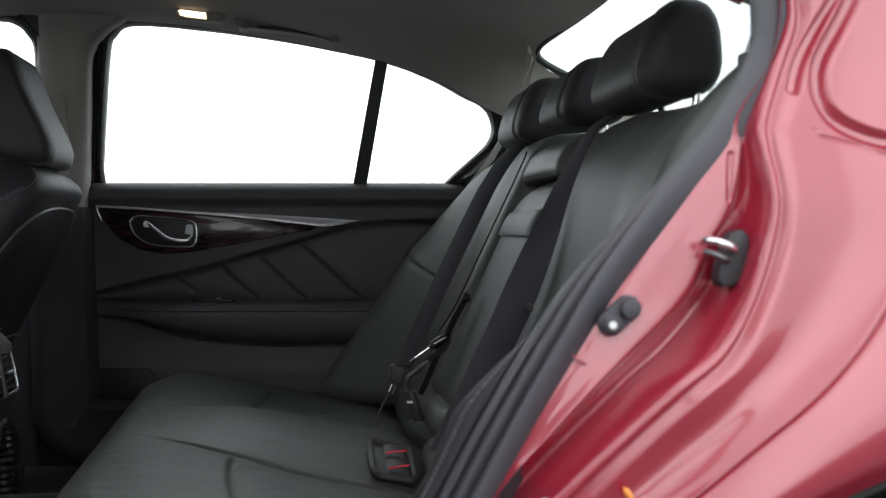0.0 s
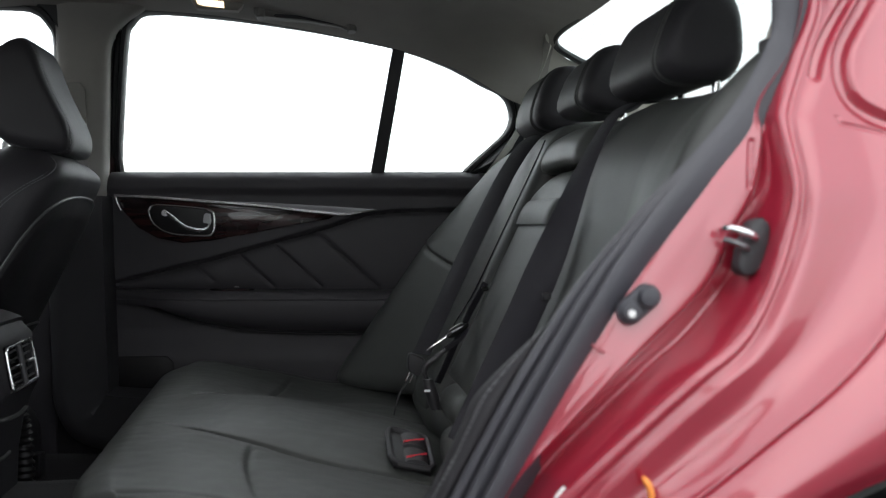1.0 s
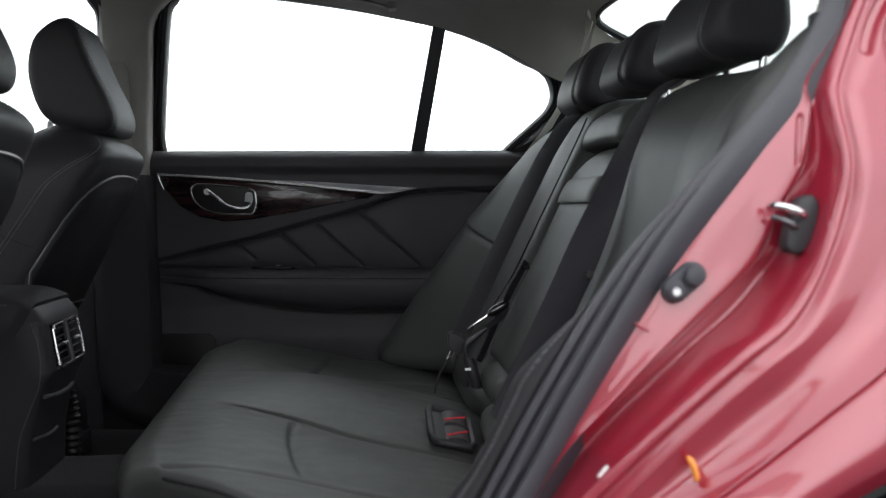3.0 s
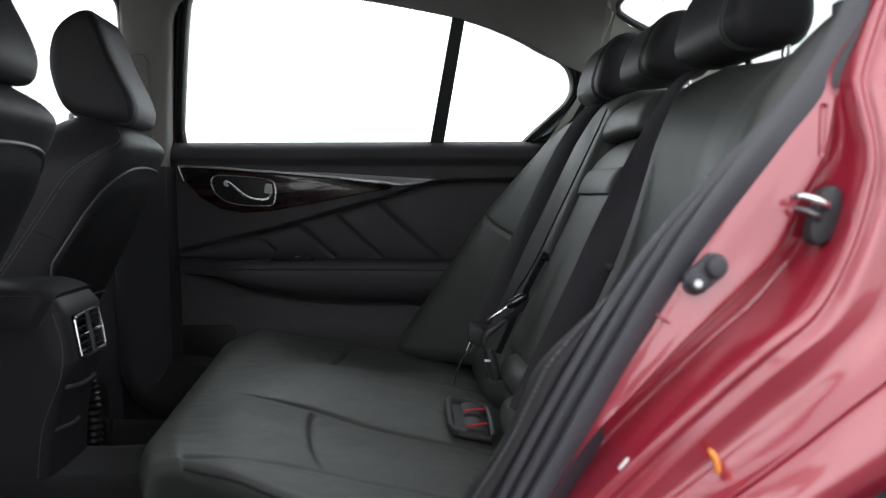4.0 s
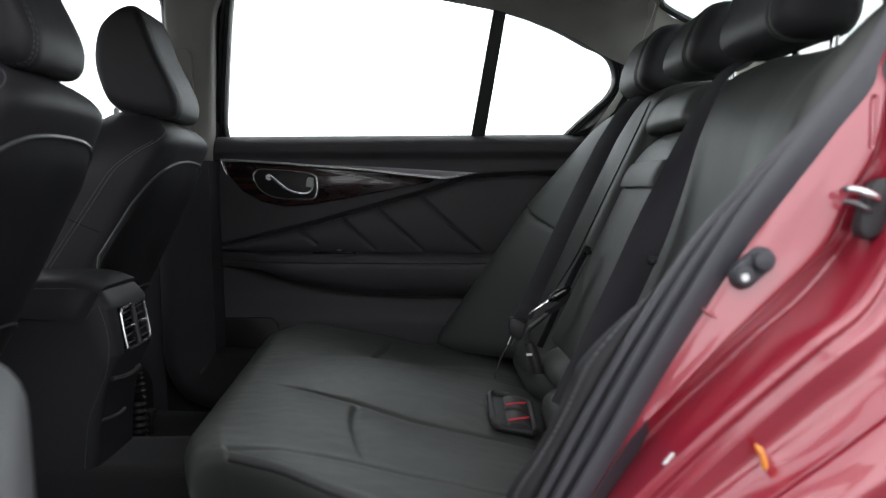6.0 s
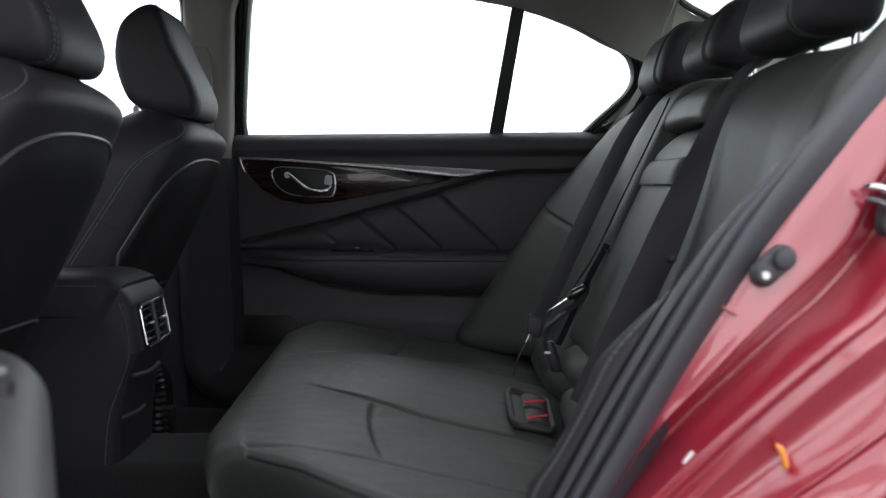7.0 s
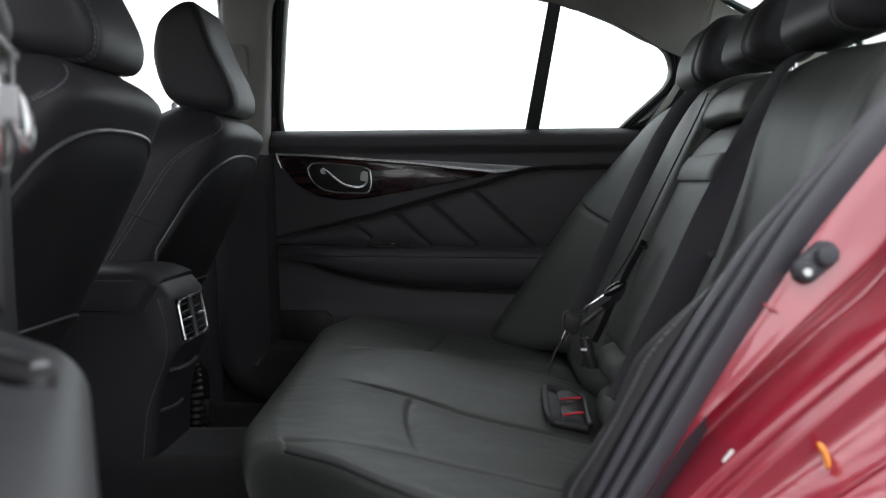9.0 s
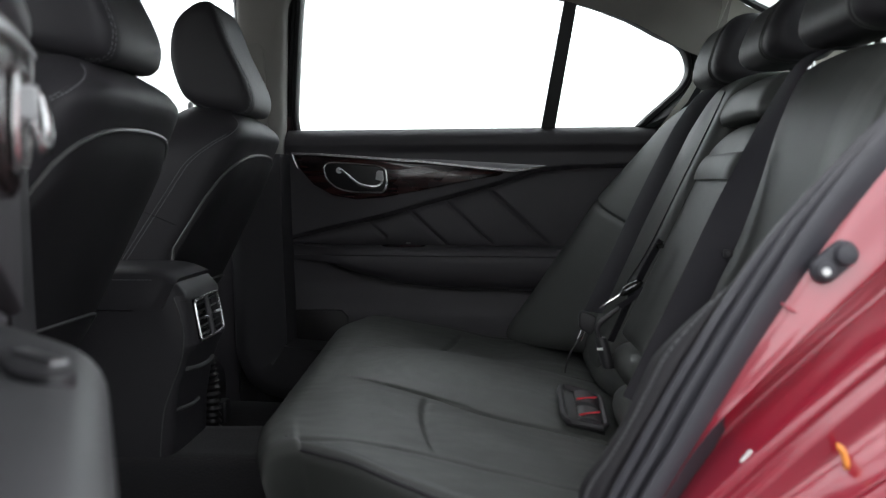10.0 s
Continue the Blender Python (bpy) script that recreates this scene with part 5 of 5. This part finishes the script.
    mesh_part("roof_rail", *loft(rail), RED_PAINT, car, "glossy red roof rail over the door opening", angle=60)
    # rubber door seal with a broad soft inner lip
    outer = spline([(0.905, -0.742, 1.160), (0.908, -0.742, 1.085), (0.912, -0.744, 1.046), (0.910, -0.744, 1.020), (0.902, -0.745, 0.998), (0.886, -0.746, 0.966), (0.866, -0.748, 0.935), (0.830, -0.749, 0.887), (0.784, -0.750, 0.828), (0.752, -0.750, 0.783), (0.716, -0.750, 0.724), (0.680, -0.750, 0.662), (0.657, -0.750, 0.620), (0.637, -0.750, 0.583), (0.578, -0.750, 0.480)], 130)
    inner = spline([(0.902, -0.708, 1.160), (0.907, -0.708, 1.085), (0.909, -0.708, 1.043), (0.908, -0.708, 1.010), (0.899, -0.708, 0.981), (0.882, -0.708, 0.953), (0.865, -0.708, 0.930), (0.813, -0.708, 0.880), (0.762, -0.708, 0.830), (0.718, -0.708, 0.781), (0.679, -0.708, 0.726), (0.646, -0.708, 0.672), (0.616, -0.708, 0.619), (0.591, -0.708, 0.571), (0.540, -0.708, 0.471)], 130)
    rings = []
    facing = Vector((0, -1, 0))
    for i, (p, q) in enumerate(zip(inner, outer)):
        ahead = inner[min(i + 1, 129)] - inner[max(i - 1, 0)]
        square = (q - p).cross(ahead).normalized()
        square = square if square.dot(facing) > 0 else -square
        facing = (facing * 3 + square).normalized()
        # three soft ribs between the inner and the outer edge
        prof = [(-0.04, -0.040), (-0.05, -0.012), (0.00, -0.002), (0.07, 0.004), (0.15, 0.006), (0.24, 0.003), (0.275, -0.008), (0.305, -0.008), (0.34, 0.002), (0.42, 0.008), (0.52, 0.010), (0.60, 0.007), (0.64, -0.007), (0.67, -0.007), (0.71, 0.003), (0.78, 0.010), (0.87, 0.012), (0.95, 0.008), (1.00, 0.000), (1.01, -0.014), (0.95, -0.040)]
        rings.append([p.lerp(q, k) + facing * (h + 0.004 * k) for k, h in prof])
    mesh_part("door_seal", *loft(rings), RUBBER, car, "dark grey ribbed rubber door seal", angle=50)
    # striker: loop on a dark plate
    c = Vector((0.858, -0.762, 0.812))
    plate_line = spline([(0.018, 0, 0.045), (0.028, 0, 0.030), (0.024, 0, -0.010), (0.008, 0, -0.042), (-0.012, 0, -0.046), (-0.020, 0, -0.030), (-0.012, 0, 0.010), (0.0, 0, 0.038), (0.018, 0, 0.045)], 30)[:-1]
    plate = mesh_part("striker_plate", *prism([(p.x, p.z) for p in plate_line], lambda a, b, d: c + Vector((a * 0.62, -d, b * 0.58)), 0.0, 0.018, 0.005), PLASTIC, car, "black plastic striker cover")
    mesh_part("striker_loop", *tube(spline([c + 0.72 * Vector(q) for q in ((0.004, -0.018, 0.006), (-0.004, -0.040, 0.012), (-0.020, -0.046, 0.018), (-0.034, -0.034, 0.022), (-0.038, -0.018, 0.020))], 20), 0.0038, 10), CHROME, plate, "bright steel striker loop")
    mesh_part("striker_loop", *tube(spline([c + 0.72 * Vector(q) for q in ((-0.002, -0.016, -0.006), (-0.012, -0.034, -0.002), (-0.024, -0.034, 0.004), (-0.034, -0.020, 0.008))], 16), 0.0028, 10), DARK_SATIN, plate)
    # rubber stops
    d = Vector((0.757, -0.758, 0.757))
    a0, a1 = d + Vector((-0.006, 0, -0.006)), d + Vector((0.010, 0, 0.008))
    rim = [(a1.x + 0.0118 * math.cos(radians(41 + t)), a1.z + 0.0118 * math.sin(radians(41 + t))) for t in range(-90, 91, 15)] + [(a0.x + 0.0118 * math.cos(radians(221 + t)), a0.z + 0.0118 * math.sin(radians(221 + t))) for t in range(-90, 91, 15)]
    mesh_part("stop_base", *prism(rim, lambda a, b, k: Vector((a, d.y - k, b)), -0.006, 0.004, 0.002), RUBBER, car, "grey rubber stop base")
    stop = mesh_part("rubber_stop", *loft([[d + Vector((0.010 + a, -h, 0.008 + b)) for a, b in ((r * math.cos(t), r * math.sin(t)) for t in (2 * math.pi * j / 20 for j in range(20)))] for h, r in ((-0.01, 0.0108), (0.009, 0.0102), (0.012, 0.0085), (0.013, 0.004))]), RUBBER, car, "round black rubber stop")
    mesh_part("rubber_stop", *loft([[d + Vector((-0.006 + r * math.cos(t), -h, -0.006 + r * math.sin(t))) for t in (2 * math.pi * j / 20 for j in range(20))] for h, r in ((-0.01, 0.0104), (0.006, 0.0098), (0.008, 0.008), (0.0085, 0.004))]), RUBBER, car)
    mesh_part("stop_pin", *tube([d + Vector((-0.007, 0.0, -0.007)), d + Vector((-0.007, -0.0105, -0.007))], 0.0036, 10), WHITE_LABEL, stop, "pale pin")
    mesh_part("drain_slit", *tube(spline([(0.7165, -0.7475, 0.7215), (0.722, -0.7505, 0.7165), (0.7295, -0.7535, 0.7125)], 8), [0.0006, 0.0012, 0.0014, 0.0015, 0.0015, 0.0014, 0.0012, 0.0006], 6), RED_PAINT, car)
    # small marks further down the shut face
    e = Vector((0.681, -0.779, 0.591))
    mesh_part("warning_label", *prism([(-0.005, -0.004), (0.003, -0.0035), (0.0045, 0.006), (0.002, 0.005)], lambda a, b, k: e + Vector((a, -k, b)), 0.0, 0.004), WHITE_LABEL, car, "small white sticker")
    f = Vector((0.754, -0.812, 0.600))
    mesh_part("amber_reflector", *tube(spline([f + Vector(q) for q in ((-0.007, 0, 0.012), (-0.002, -0.002, 0.005), (0.001, -0.002, -0.005), (0.001, 0, -0.010))], 12), [0.001, 0.002, 0.003, 0.003, 0.003, 0.003, 0.003, 0.003, 0.003, 0.003, 0.002, 0.001], 8), ORANGE, car, "small amber strip")
    # outer sill under the opening
    def sill(u, v):
        a = math.pi * 0.9 * v
        return (-1.0 + 1.66 * u, -0.76 - 0.08 * math.sin(a), 0.36 - 0.16 * v)
    mesh_part("sill", *pad(sill, 12, 14, (0, 0.02, 0)), RED_PAINT, car, "glossy red outer sill", angle=60)
    # rear wheel in its arch
    rings = []
    for i in range(49):
        a = 2 * math.pi * i / 48
        rings.append([Vector((1.30 + math.cos(a) * r, y, 0.335 + math.sin(a) * r)) for r, y in ((0.24, -0.87), (0.27, -0.885), (0.315, -0.885), (0.333, -0.865), (0.335, -0.80), (0.333, -0.70), (0.31, -0.68), (0.24, -0.69))])
    wheel = mesh_part("wheel", *join(loft(rings, caps=False)), TYRE, car, "black rear tyre", angle=40)


body()
